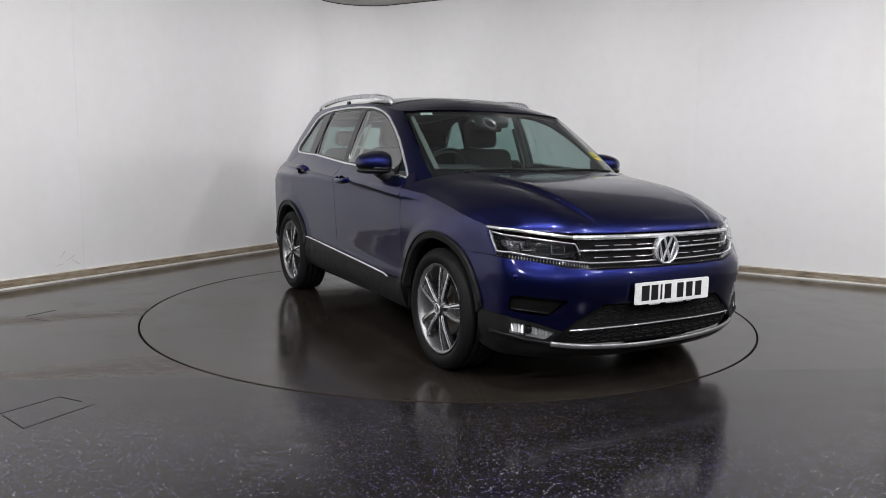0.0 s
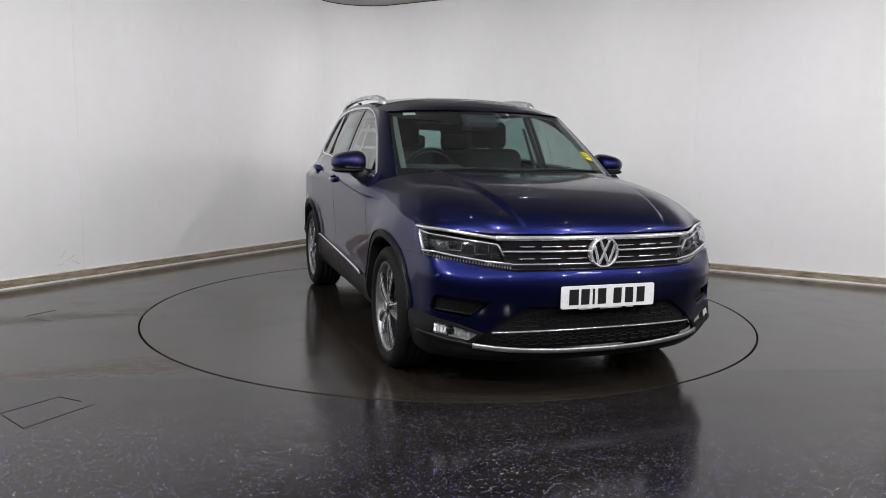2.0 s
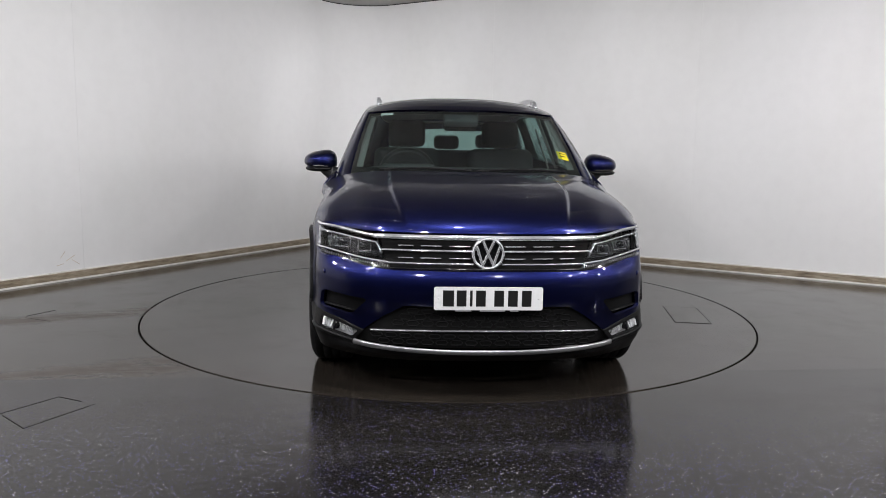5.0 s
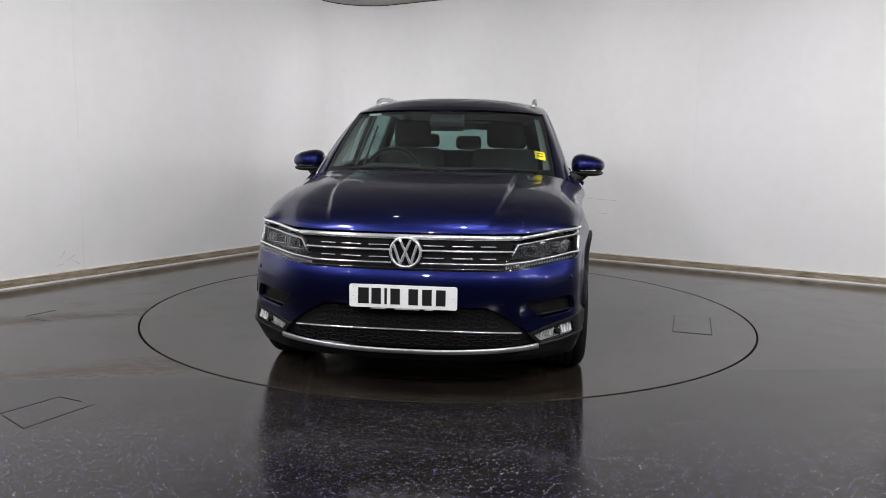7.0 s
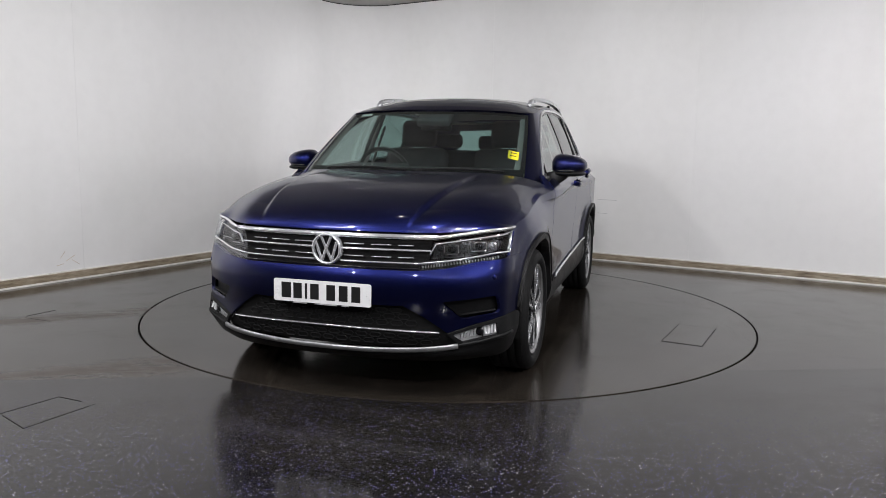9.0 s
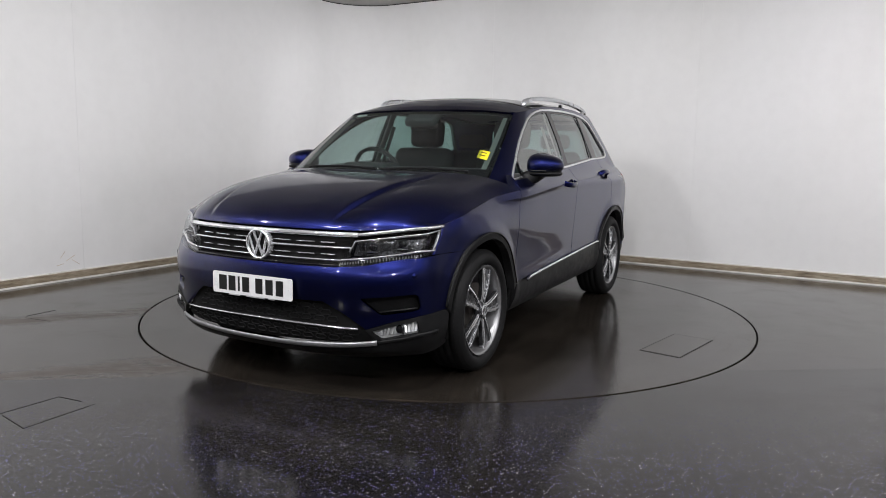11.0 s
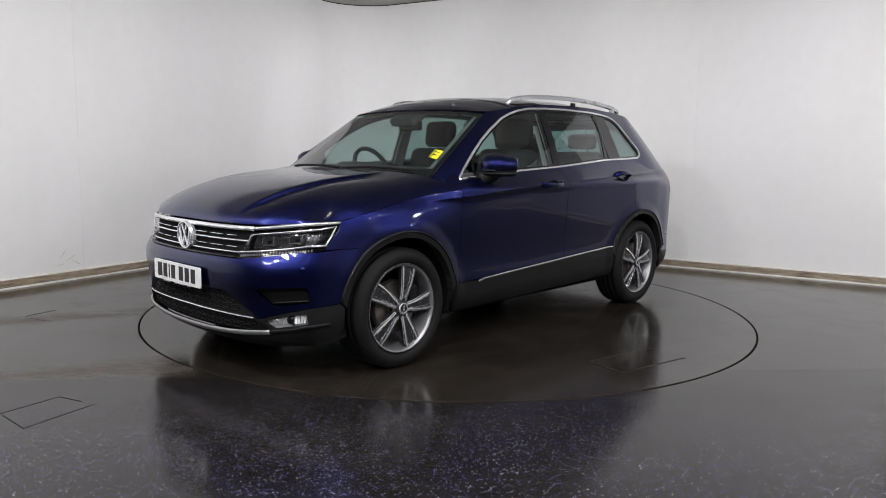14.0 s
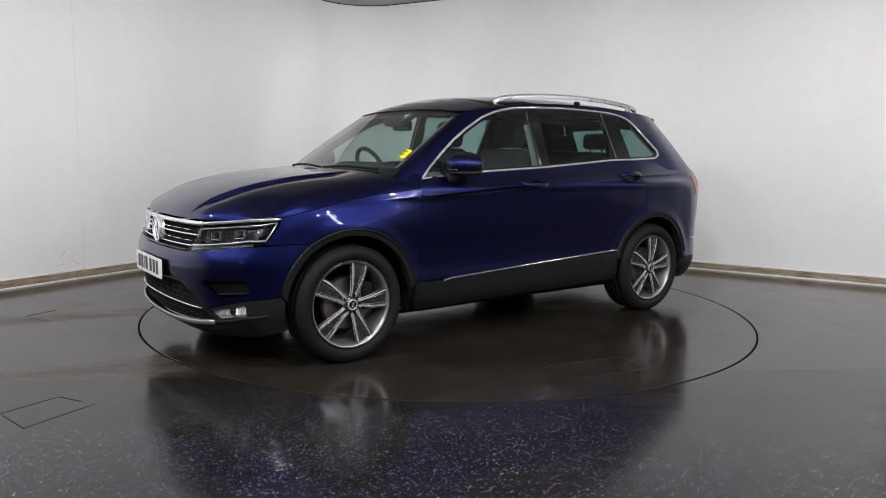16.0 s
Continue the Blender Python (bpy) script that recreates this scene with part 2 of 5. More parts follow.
ROOF_GLASS = grained("black_roof_glass", (0.005, 0.005, 0.006), 0.09, scale=30, amount=0.2, rough_var=0.03)
ROOF_GLASS.node_tree.nodes["Principled BSDF"].inputs["Specular IOR Level"].default_value = 0.12
PLATE = grained("white_plate_acrylic", (0.80, 0.80, 0.80), 0.3, scale=30, amount=0.05)
INK = material("black_plate_print", (0.01, 0.01, 0.01), 0.4)
YELLOW = grained("yellow_paper", (0.82, 0.66, 0.02), 0.6, scale=50, amount=0.06)
SILVER_LAMP = grained("lamp_reflector", (0.88, 0.89, 0.90), 0.16, 0.4, scale=50, amount=0.15, rough_var=0.08)
LAMP_GREY = grained("lamp_bezel_grey", (0.10, 0.10, 0.105), 0.28, 0.6, scale=60, amount=0.2)
LIP = grained("dull_silver_lip", (0.36, 0.36, 0.37), 0.32, 0.8, scale=20, amount=0.08)
RIB = grained("frosted_light_guide", (0.22, 0.22, 0.23), 0.3, scale=60, amount=0.2)
WHITE_PLASTIC = grained("white_lamp_plastic", (0.7, 0.7, 0.7), 0.35, scale=40, amount=0.05)

for matt, level in ((PLASTIC, 0.20), (RUBBER, 0.18), (TRIM_DARK, 0.14), (TRIM_SOFT, 0.2)):
    matt.node_tree.nodes["Principled BSDF"].inputs["Specular IOR Level"].default_value = level


# ---- building helpers ----
def part(name, bm, mat, parent, label="", smooth=False):
    """Links a bmesh as one mesh object under a thing or a part."""
    me = bpy.data.meshes.new(name)
    bm.to_mesh(me)
    bm.free()
    me.materials.append(mat)
    if smooth:
        me.polygons.foreach_set("use_smooth", [True] * len(me.polygons))
    ob = new(name, me)
    ob.parent = parent
    return tagged(ob, label)


def mesh_part(name, verts, faces, mat, parent, label="", normals=None, smooth=True):
    me = bpy.data.meshes.new(name)
    me.from_pydata([tuple(map(float, v)) for v in verts], [], [tuple(map(int, f)) for f in faces])
    me.materials.append(mat)
    me.polygons.foreach_set("use_smooth", [smooth] * len(me.polygons))
    me.update()
    if normals is not None:
        me.normals_split_custom_set_from_vertices([tuple(map(float, n)) for n in normals])
    ob = new(name, me)
    ob.parent = parent
    return tagged(ob, label)


def thing(name, label, category, group="", kind="", at=(0, 0, 0)):
    ob = new(name)
    ob.location = at
    ob.empty_display_size = 0.1
    return tagged(ob, label, category, group, kind)


def box(size, at=(0, 0, 0), bevel=0.0, segments=2, turn=None):
    bm = bmesh.new()
    bmesh.ops.create_cube(bm, size=1.0)
    bmesh.ops.scale(bm, vec=size, verts=bm.verts)
    if bevel:
        bmesh.ops.bevel(bm, geom=bm.edges[:], offset=bevel, segments=segments, affect="EDGES", profile=0.5)
    m4 = Matrix.Translation(at) @ (turn or Matrix())
    bmesh.ops.transform(bm, matrix=m4, verts=bm.verts)
    return bm


def revolve(profile, steps, axis="y"):
    """Turns a profile of (radius, offset along the axis) round that axis."""
    verts, faces, n = [], [], len(profile)
    for k in range(steps):
        a = 2 * math.pi * k / steps
        for r, o in profile:
            x, z = r * math.cos(a), r * math.sin(a)
            verts.append((x, o, z) if axis == "y" else (x, z, o))
    for k in range(steps):
        j = (k + 1) % steps
        for i in range(n - 1):
            faces.append((k * n + i, j * n + i, j * n + i + 1, k * n + i + 1))
    return verts, faces


def sweep(points, normals, half_width, height, closed=False, sides=6, sink=0.003):
    """A half-round moulding along points on a surface with these normals."""
    P, N = np.array(points, float), np.array(normals, float)
    if closed:
        T = np.roll(P, -1, 0) - np.roll(P, 1, 0)
    else:
        T = np.gradient(P, axis=0)
    T /= np.linalg.norm(T, axis=1)[:, None]
    B = np.cross(N, T)
    B /= np.linalg.norm(B, axis=1)[:, None]
    ring = [(-half_width, -sink)] + [(-half_width * math.cos(math.pi * k / sides), height * math.sin(math.pi * k / sides) ** 0.6 if 0 < k < sides else 0.0) for k in range(sides + 1)] + [(half_width, -sink)]
    n = len(ring)
    verts = [P[i] + B[i] * w + N[i] * h for i in range(len(P)) for w, h in ring]
    faces = []
    for i in range(len(P) if closed else len(P) - 1):
        j = (i + 1) % len(P)
        for k in range(n - 1):
            faces.append((i * n + k, i * n + k + 1, j * n + k + 1, j * n + k))
    if not closed:
        faces += [tuple(range(n - 1, -1, -1)), tuple((len(P) - 1) * n + k for k in range(n))]
    return verts, faces


# ---- room ----
def quad_sheet(name, pts, mat, label, category, kind="structure"):
    bm = bmesh.new()
    bm.faces.new([bm.verts.new(p) for p in pts])
    return tagged(part(name, bm, mat, None), label, category, kind=kind)


SHEET_AT, SHEET_WAY = (0.0, 3.93, 0.0), (-0.10, 1.0, 0.0)


def floor_sheet():
    """The hall floor with a round hole for the turntable."""
    verts, faces, steps, hole = [], [], 192, RADIUS + 0.012
    corners = [room(-0.3, 0.3, 0), room(ROOM_A + 0.3, 0.3, 0), room(ROOM_A + 0.3, ROOM_B - 0.3, 0), room(-0.3, ROOM_B - 0.3, 0)]
    centre = Vector((*RING, 0))
    for k in range(steps):
        a = 2 * math.pi * k / steps
        way = Vector((math.cos(a), math.sin(a), 0))
        best = 60.0
        for i in range(4):
            p, q = Vector(corners[i]) - centre, Vector(corners[(i + 1) % 4]) - centre
            e = q - p
            den = way.x * e.y - way.y * e.x
            if abs(den) > 1e-9:
                t = (p.x * e.y - p.y * e.x) / den
                u = (p.x * way.y - p.y * way.x) / den
                if t > 0 and -1e-6 <= u <= 1 + 1e-6:
                    best = min(best, t)
        inner = centre + way * hole
        verts += [inner - Vector((0, 0, 0.06)), inner - Vector((0, 0, 0.003)), centre + way * (hole + 0.004), centre + way * best]
    for k in range(steps):
        j = (k + 1) % steps
        for i in range(3):
            faces.append((4 * k + i, 4 * k + i + 1, 4 * j + i + 1, 4 * j + i))
    made = []
    for name, mat, label, clear_front in (("floor", HALL, "dark glossy worn vinyl hall floor", True), ("floor_front", FLOOR, "dark glossy vinyl floor sheet with blue and white flecks", False)):
        bm = bmesh.new()
        vs = [bm.verts.new(v) for v in verts]
        for f in faces:
            bm.faces.new([vs[k] for k in f])
        bmesh.ops.bisect_plane(bm, geom=bm.verts[:] + bm.edges[:] + bm.faces[:], plane_co=SHEET_AT, plane_no=SHEET_WAY, clear_inner=clear_front, clear_outer=not clear_front)
        bmesh.ops.recalc_face_normals(bm, faces=bm.faces)
        made.append(tagged(part(name, bm, mat, None), label, "floor", kind="structure"))
    return made[0]


def floor_seams(floor):
    """Joints of floor sheets and cut-out covers, as thin dark strips in the vinyl."""
    runs = [((-2.97, 5.15), (-2.87, 5.36), 0.008), ((-2.95, 5.10), (-2.72, 5.0), 0.005), ((-2.02, 3.19), (-1.86, 3.46), 0.005),
            ((-1.86, 3.46), (-1.72, 3.40), 0.003), ((-1.64, 3.37), (-1.80, 3.05), 0.006), ((-1.80, 3.05), (-1.98, 3.20), 0.006)]
    for (x0, y0), (x1, y1), w in runs:
        length, a = math.hypot(x1 - x0, y1 - y0), math.atan2(y1 - y0, x1 - x0)
        bm = box((length, w * 0.6, 0.003), ((x0 + x1) / 2, (y0 + y1) / 2, 0.0005), turn=Matrix.Rotation(a, 4, "Z"))
        part("floor_joint", bm, SEAM, floor)


def wall_panel(a0, b0, a1, b1, parent, mat=WALL):
    """One upright wall board between two plan points, 20 mm thick, with eased edges."""
    bm = bmesh.new()
    p, q = Vector(room(a0, b0, 0)), Vector(room(a1, b1, 0))
    along = (q - p).normalized()
    out = Vector((along.y, -along.x, 0))
    if out.dot(Vector((*AXIS, 0)) - p) < 0:
        out = -out
    p, q = p + along * 0.0003, q - along * 0.0003
    e = 0.0008
    plan = [p - out * 0.02, p - out * e, p + along * e, q - along * e, q - out * e, q - out * 0.02]
    lo = [bm.verts.new(v) for v in plan]
    hi = [bm.verts.new(v + Vector((0, 0, ROOM_H))) for v in plan]
    for k in range(5):
        bm.faces.new((lo[k], lo[k + 1], hi[k + 1], hi[k]))
    bm.normal_update()
    return part("wall_board", bm, mat, parent)


def white_walls():
    left = tagged(new("wall_left"), "white painted board wall with faint joints and scuffs", "wall", kind="structure")
    right = tagged(new("wall_right"), "white painted board wall with faint upright joints, unseen end made grey", "wall", kind="structure")
    joints = [FILLET - 0.03, 4.07, 7.73, 11.39, -ROOM_B]
    for s, e in zip(joints, joints[1:]):
        wall_panel(0, -s, 0, -e, left)
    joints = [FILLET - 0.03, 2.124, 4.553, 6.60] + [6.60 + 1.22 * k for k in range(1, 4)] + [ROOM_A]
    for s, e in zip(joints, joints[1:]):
        # boards past the view are greyed to darken reflections in the doors
        wall_panel(s, 0, e, 0, right, WALL if s < 6.5 else UNSEEN_WALL)
    # rounded corner
    verts, faces, steps = [], [], 24
    for k in range(steps + 1):
        a = math.pi / 2 * k / steps
        ca, cb = FILLET - FILLET * math.cos(a), -FILLET + FILLET * math.sin(a)
        verts += [room(ca, cb, 0), room(ca, cb, ROOM_H)]
    for k in range(steps):
        faces.append((2 * k, 2 * k + 1, 2 * k + 3, 2 * k + 2))
    tagged(mesh_part("wall_corner", verts, faces, WALL, None, "white rounded wall corner"), category="wall", kind="structure")
    # unseen walls, added to close the hall behind and beside the camera
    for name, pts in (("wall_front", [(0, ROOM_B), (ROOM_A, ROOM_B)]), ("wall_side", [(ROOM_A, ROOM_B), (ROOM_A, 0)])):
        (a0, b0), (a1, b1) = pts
        quad_sheet(name, [room(a0, b0, 0), room(a1, b1, 0), room(a1, b1, ROOM_H), room(a0, b0, ROOM_H)], UNSEEN_WALL, "plain grey unseen wall added to close the hall", "wall")


def plan_run():
    """Plan line along both white walls and round the corner."""
    pts = [(0, ROOM_B * k / 40) for k in range(40, 2, -1)]
    pts += [(FILLET - FILLET * math.cos(math.pi / 2 * k / 16), -FILLET + FILLET * math.sin(math.pi / 2 * k / 16)) for k in range(17)]
    pts += [(ROOM_A * k / 40, 0) for k in range(3, 41)]
    return pts


def moulding(name, profile, mat, label, category="skirting"):
    """A profile (out from the wall, height) run along the white walls."""
    run = plan_run()
    n = len(profile)
    verts, faces = [], []
    for i, (a, b) in enumerate(run):
        p, q = Vector(run[max(i - 1, 0)]), Vector(run[min(i + 1, len(run) - 1)])
        d = (q - p).normalized()
        out = Vector((d.y, -d.x))
        verts += [room(a + out.x * o, b + out.y * o, z) for o, z in profile]
    for i in range(len(run) - 1):
        for k in range(n - 1):
            faces.append((i * n + k, i * n + k + 1, (i + 1) * n + k + 1, (i + 1) * n + k))
    return tagged(mesh_part(name, verts, faces, mat, None, label, smooth=False), category=category, kind="structure")


def build_room():
    floor = floor_sheet()
    floor_seams(floor)
    white_walls()
    moulding("baseboard", [(0.0, 0.078), (0.012, 0.078), (0.017, 0.072), (0.018, 0.016), (0.0, 0.016)], WOOD, "stained brown wooden skirting along the white wall")
    moulding("skirting_cap", [(-0.001, 0.090), (0.009, 0.089), (0.012, 0.082), (0.012, 0.0785), (0.0, 0.0785)], BEAD, "white painted cap on the skirting")
    moulding("skirting_bead", [(0.0, 0.0155), (0.0185, 0.0155), (0.0215, 0.009), (0.0225, 0.0005)], BEAD, "pale sealant bead at the foot of the skirting")
    moulding("ceiling_trim", [(0.0, ROOM_H - 0.010), (0.005, ROOM_H - 0.010), (0.006, ROOM_H - 0.001)], GAP, "thin dark shadow gap under the ceiling", "trim")
    c = [room(-0.3, 0.3, ROOM_H), room(ROOM_A + 0.3, 0.3, ROOM_H), room(ROOM_A + 0.3, ROOM_B - 0.3, ROOM_H), room(-0.3, ROOM_B - 0.3, ROOM_H)]
    quad_sheet("ceiling", c, CEILING, "plain grey matt hall ceiling", "ceiling")
    for b, z, w, a in ((-4.20, 0.20, 0.10, 0.5), (-4.27, 0.24, 0.08, 0.9), (-4.15, 0.16, 0.09, -0.6), (-4.30, 0.15, 0.07, 0.2)):
        bm = box((0.0016, w, 0.006), bevel=0.0006, segments=1, turn=Matrix.Rotation(a, 4, "X"))
        ob = tagged(part("wall_smear", bm, SMEAR, None), "faint brown smear on the white wall", "scuff", kind="structure")
        ob.matrix_world = Matrix.Translation(room(0.0006, b, z)) @ Matrix.Rotation(ROOM_TURN, 4, "Z")
    # scuffs low on the white walls
    for k, (a, z, w) in enumerate(((3.62, 0.70, 0.22), (3.57, 0.545, 0.11), (3.42, 0.71, 0.05))):
        bm = box((w, 0.002, 0.004), (0, 0, 0))
        ob = tagged(part("wall_scuff", bm, SCUFF, None), "thin grey scuff line on the white wall", "scuff", kind="structure")
        ob.matrix_world = Matrix.Translation(room(a, -0.0008, z)) @ Matrix.Rotation(ROOM_TURN, 4, "Z") @ Matrix.Rotation(0.02 * k, 4, "Y")


def downlight(at, small=False):
    ob = thing("downlight", "small round white ceiling spotlight", "ceiling light", "ceiling downlights", at=at)
    v, f = revolve([(0.070, 0.03), (0.070, -0.002), (0.085, -0.006), (0.092, -0.002), (0.092, 0.03)], 24, "z")
    mesh_part("bezel", v, f, WHITE_PLASTIC, ob)
    if small:
        v, f = revolve([(0.0, -0.001), (0.035, -0.0005)], 16, "z")
        mesh_part("lit_face", v, f, EMBER, ob, "bright lit lamp face")
        ob.scale = (0.6, 0.6, 1.0)
    return ob


def tube_light(at):
    ob = thing("tube_light", "ceiling fitting with three lit tubes", "ceiling light", "ceiling tube fittings", at=at)
    part("housing", box((0.70, 0.42, 0.03), (0, 0, 0.045), 0.004), WHITE_PLASTIC, ob)
    for k in (-0.18, -0.06, 0.06, 0.18):
        part("louvre", box((0.64, 0.006, 0.05), (0, k, 0.005)), WHITE_PLASTIC, ob)
    return ob


def build_turntable():
    top = thing("turntable", "round flush turntable with worn brown-black top", "turntable", at=(*RING, 0))
    prof = [(0.0, 0.0), (0.8, 0.0), (1.6, 0.0), (RADIUS - 0.006, 0.0), (RADIUS - 0.001, -0.002), (RADIUS, -0.006), (RADIUS, -0.05)]
    v, f = revolve(prof, 192, "z")
    mesh_part("disc", v, f, TABLE, top, smooth=False)
    v, f = revolve([(RADIUS - 0.02, -0.04), (RADIUS + 0.03, -0.04)], 96, "z")
    mesh_part("gap_floor", v, f, GAP, top, smooth=False)
    # access cover let into the top
    w, d = 0.55, 0.25
    here = Matrix.Translation((0.295, 1.822, 0)) @ Matrix.Rotation(radians(-11.5), 4, "Z")
    ob = part("access_cover", box((w, d, 0.004), (0, 0, 0.0006), 0.001, 1), TABLE, top, "flush rectangular access cover")
    ob.matrix_basis = here
    for dx, dy, sx, sy in ((0, d / 2 + 0.004, w + 0.016, 0.005), (0, -d / 2 - 0.004, w + 0.016, 0.004), (w / 2 + 0.004, 0, 0.008, d), (-w / 2 - 0.004, 0, 0.004, d)):
        ob = part("cover_joint", box((sx, sy, 0.003), (dx, dy, 0.0005)), SEAM, top)
        ob.matrix_basis = here
    return top


build_room()
for x, y in SPOTS:
    downlight((x, y, ROOM_H - 0.03))
# made-up fittings for the added wall fill lamps
for a, b, *_ in WALL_FILLS:
    downlight(room(a, b, ROOM_H - 0.03))
for x, y in SMALL:
    downlight((x, y, ROOM_H - 0.004), True)
for x, y in TUBES:
    tube_light((x, y, ROOM_H - 0.07))
turntable = build_turntable()


# ---- car: lofted surfaces ----
class Loft:
    """A wrap-round surface: plan lines at several heights. s runs from the front middle along the left side to the rear middle; negative s is the right side."""

    def __init__(self, heights, plans, ridge=None):
        self.ridge = ridge
        self.z, self.plans = np.array(heights, float), np.array(plans, float)
        ref = self.plans[len(heights) // 2]
        self.knots = np.concatenate([[0], np.cumsum(np.hypot(*np.diff(ref, axis=0).T))])
        self.end = self.knots[-1]

    @staticmethod
    def hermite(k, v, t, slopes):
        i = np.clip(np.searchsorted(k, t, side="right") - 1, 0, len(k) - 2)
        h = (k[i + 1] - k[i])
        u = ((t - k[i]) / h)[:, None]
        n = np.arange(len(t))
        h = h[:, None]
        return ((2 * u**3 - 3 * u**2 + 1) * v[n, i] + (u**3 - 2 * u**2 + u) * h * slopes[n, i]
                + (-2 * u**3 + 3 * u**2) * v[n, i + 1] + (u**3 - u**2) * h * slopes[n, i + 1])

    @staticmethod
    def tangents(k, v):
        d = np.diff(v, axis=1) / np.diff(k)[None, :, None]
        h = np.diff(k)[None, :, None]
        out = np.empty_like(v)
        out[:, 1:-1] = (d[:, :-1] * h[:, 1:] + d[:, 1:] * h[:, :-1]) / (h[:, 1:] + h[:, :-1])
        out[:, 0], out[:, -1] = d[:, 0], d[:, -1]
        return out

    def place(self, s, z):
        s, z = np.atleast_1d(np.asarray(s, float)), np.atleast_1d(np.asarray(z, float))
        sign, a = np.where(s < 0, -1.0, 1.0), np.clip(np.abs(s), 0, self.end)
        flat = self.plans.reshape(len(self.z), -1)[None]
        slopes = self.tangents(self.z, flat)
        n = len(a)
        zc = np.clip(z, self.z[0], self.z[-1])
        cols = self.hermite(self.z, np.broadcast_to(flat, (n, *flat.shape[1:])), zc, np.broadcast_to(slopes, (n, *flat.shape[1:]))).reshape(n, -1, 2)
        cs = self.tangents(self.knots, cols)
        cs[:, 0, 0] = 0
        cs[:, -1, 0] = 0
        p = self.hermite(self.knots, cols, a, cs)
        if self.ridge:
            p[:, 1] += self.ridge(p[:, 0], z)
        return np.stack([p[:, 0], p[:, 1] * sign, z], 1)

    def normal(self, s, z):
        e = 0.004
        s, z = np.atleast_1d(np.asarray(s, float)), np.atleast_1d(np.asarray(z, float))
        ds = self.place(np.minimum(s + e, self.end), z) - self.place(np.maximum(s - e, -self.end), z)
        dz = self.place(s, np.minimum(z + e, self.z[-1])) - self.place(s, np.maximum(z - e, self.z[0]))
        n = np.cross(ds, dz)
        return n / np.maximum(np.linalg.norm(n, axis=1), 1e-9)[:, None]

    def s_of(self, kind, value, z):
        """The s at which the surface at height z has x = value (left side) or y = value (front)."""
        grid = np.linspace(0, self.end, 400)
        p = self.place(grid, np.full(400, z))
        if kind == "s":
            return value
        if kind == "x":
            return float(np.interp(-value, -p[:, 0], grid))
        if kind == "b":
            back = slice(int(np.argmax(p[:, 1] * (p[:, 0] < -1))), 400)
            return float(np.interp(-value, -p[back, 1], grid[back]))
        top = int(np.argmax(p[:, 1] * (p[:, 0] > 0)))
        return math.copysign(float(np.interp(abs(value), p[:top + 1, 1], grid[:top + 1])), value)


def outline(loft, pts, step=0.03, closed=True):
    """Points (kind, value, z) as (s, z), with long straight edges divided."""
    out, n = [], len(pts)
    for i in range(n if closed else n - 1):
        (k0, v0, z0), (k1, v1, z1) = pts[i], pts[(i + 1) % n]
        same = k0 == k1
        if not same:
            v0, v1, k0 = loft.s_of(k0, v0, z0), loft.s_of(k1, v1, z1), "s"
        parts_n = max(1, int(math.ceil(math.hypot(v1 - v0, z1 - z0) / step)))
        for j in range(parts_n):
            u = j / parts_n
            z = z0 + (z1 - z0) * u
            out.append((loft.s_of(k0, v0 + (v1 - v0) * u, z), z))
    if not closed:
        k, v, z = pts[-1]
        out.append((loft.s_of(k, v, z), z))
    return np.array(out)


def rounded(pts, r, steps=4):
    """Rounds the corners of a polygon whose points have one kind."""
    out, n = [], len(pts)
    for i in range(n):
        k = pts[i][0]
        a, b, c = (Vector(pts[(i + j) % n][1:]) for j in (-1, 0, 1))
        d0, d1 = (a - b), (c - b)
        r0 = min(r, 0.45 * d0.length, 0.45 * d1.length)
        p, q = b + d0.normalized() * r0, b + d1.normalized() * r0
        for j in range(steps + 1):
            u = j / steps
            v = p * (1 - u) ** 2 + b * 2 * u * (1 - u) + q * u * u
            out.append((k, v.x, v.y))
    return out


def arc(cx, cz, r, a0, a1, n=28):
    return [("x", cx + r * math.cos(radians(a0 + (a1 - a0) * k / n)), cz + r * math.sin(radians(a0 + (a1 - a0) * k / n))) for k in range(n + 1)]


def inside(poly, pts):
    x, y = pts[:, 0], pts[:, 1]
    hit = np.zeros(len(pts), bool)
    q = np.roll(poly, -1, 0)
    for (x0, y0), (x1, y1) in zip(poly, q):
        if y0 == y1:
            continue
        cross = ((y0 > y) != (y1 > y)) & (x < (x1 - x0) * (y - y0) / (y1 - y0) + x0)
        hit ^= cross
    return hit


def near(poly, pts, d):
    out = np.zeros(len(pts), bool)
    for p, q in zip(poly, np.roll(poly, -1, 0)):
        e = q - p
        u = np.clip(((pts - p) @ e) / max(e @ e, 1e-12), 0, 1)
        out |= np.hypot(*(pts - p - u[:, None] * e).T) < d
    return out


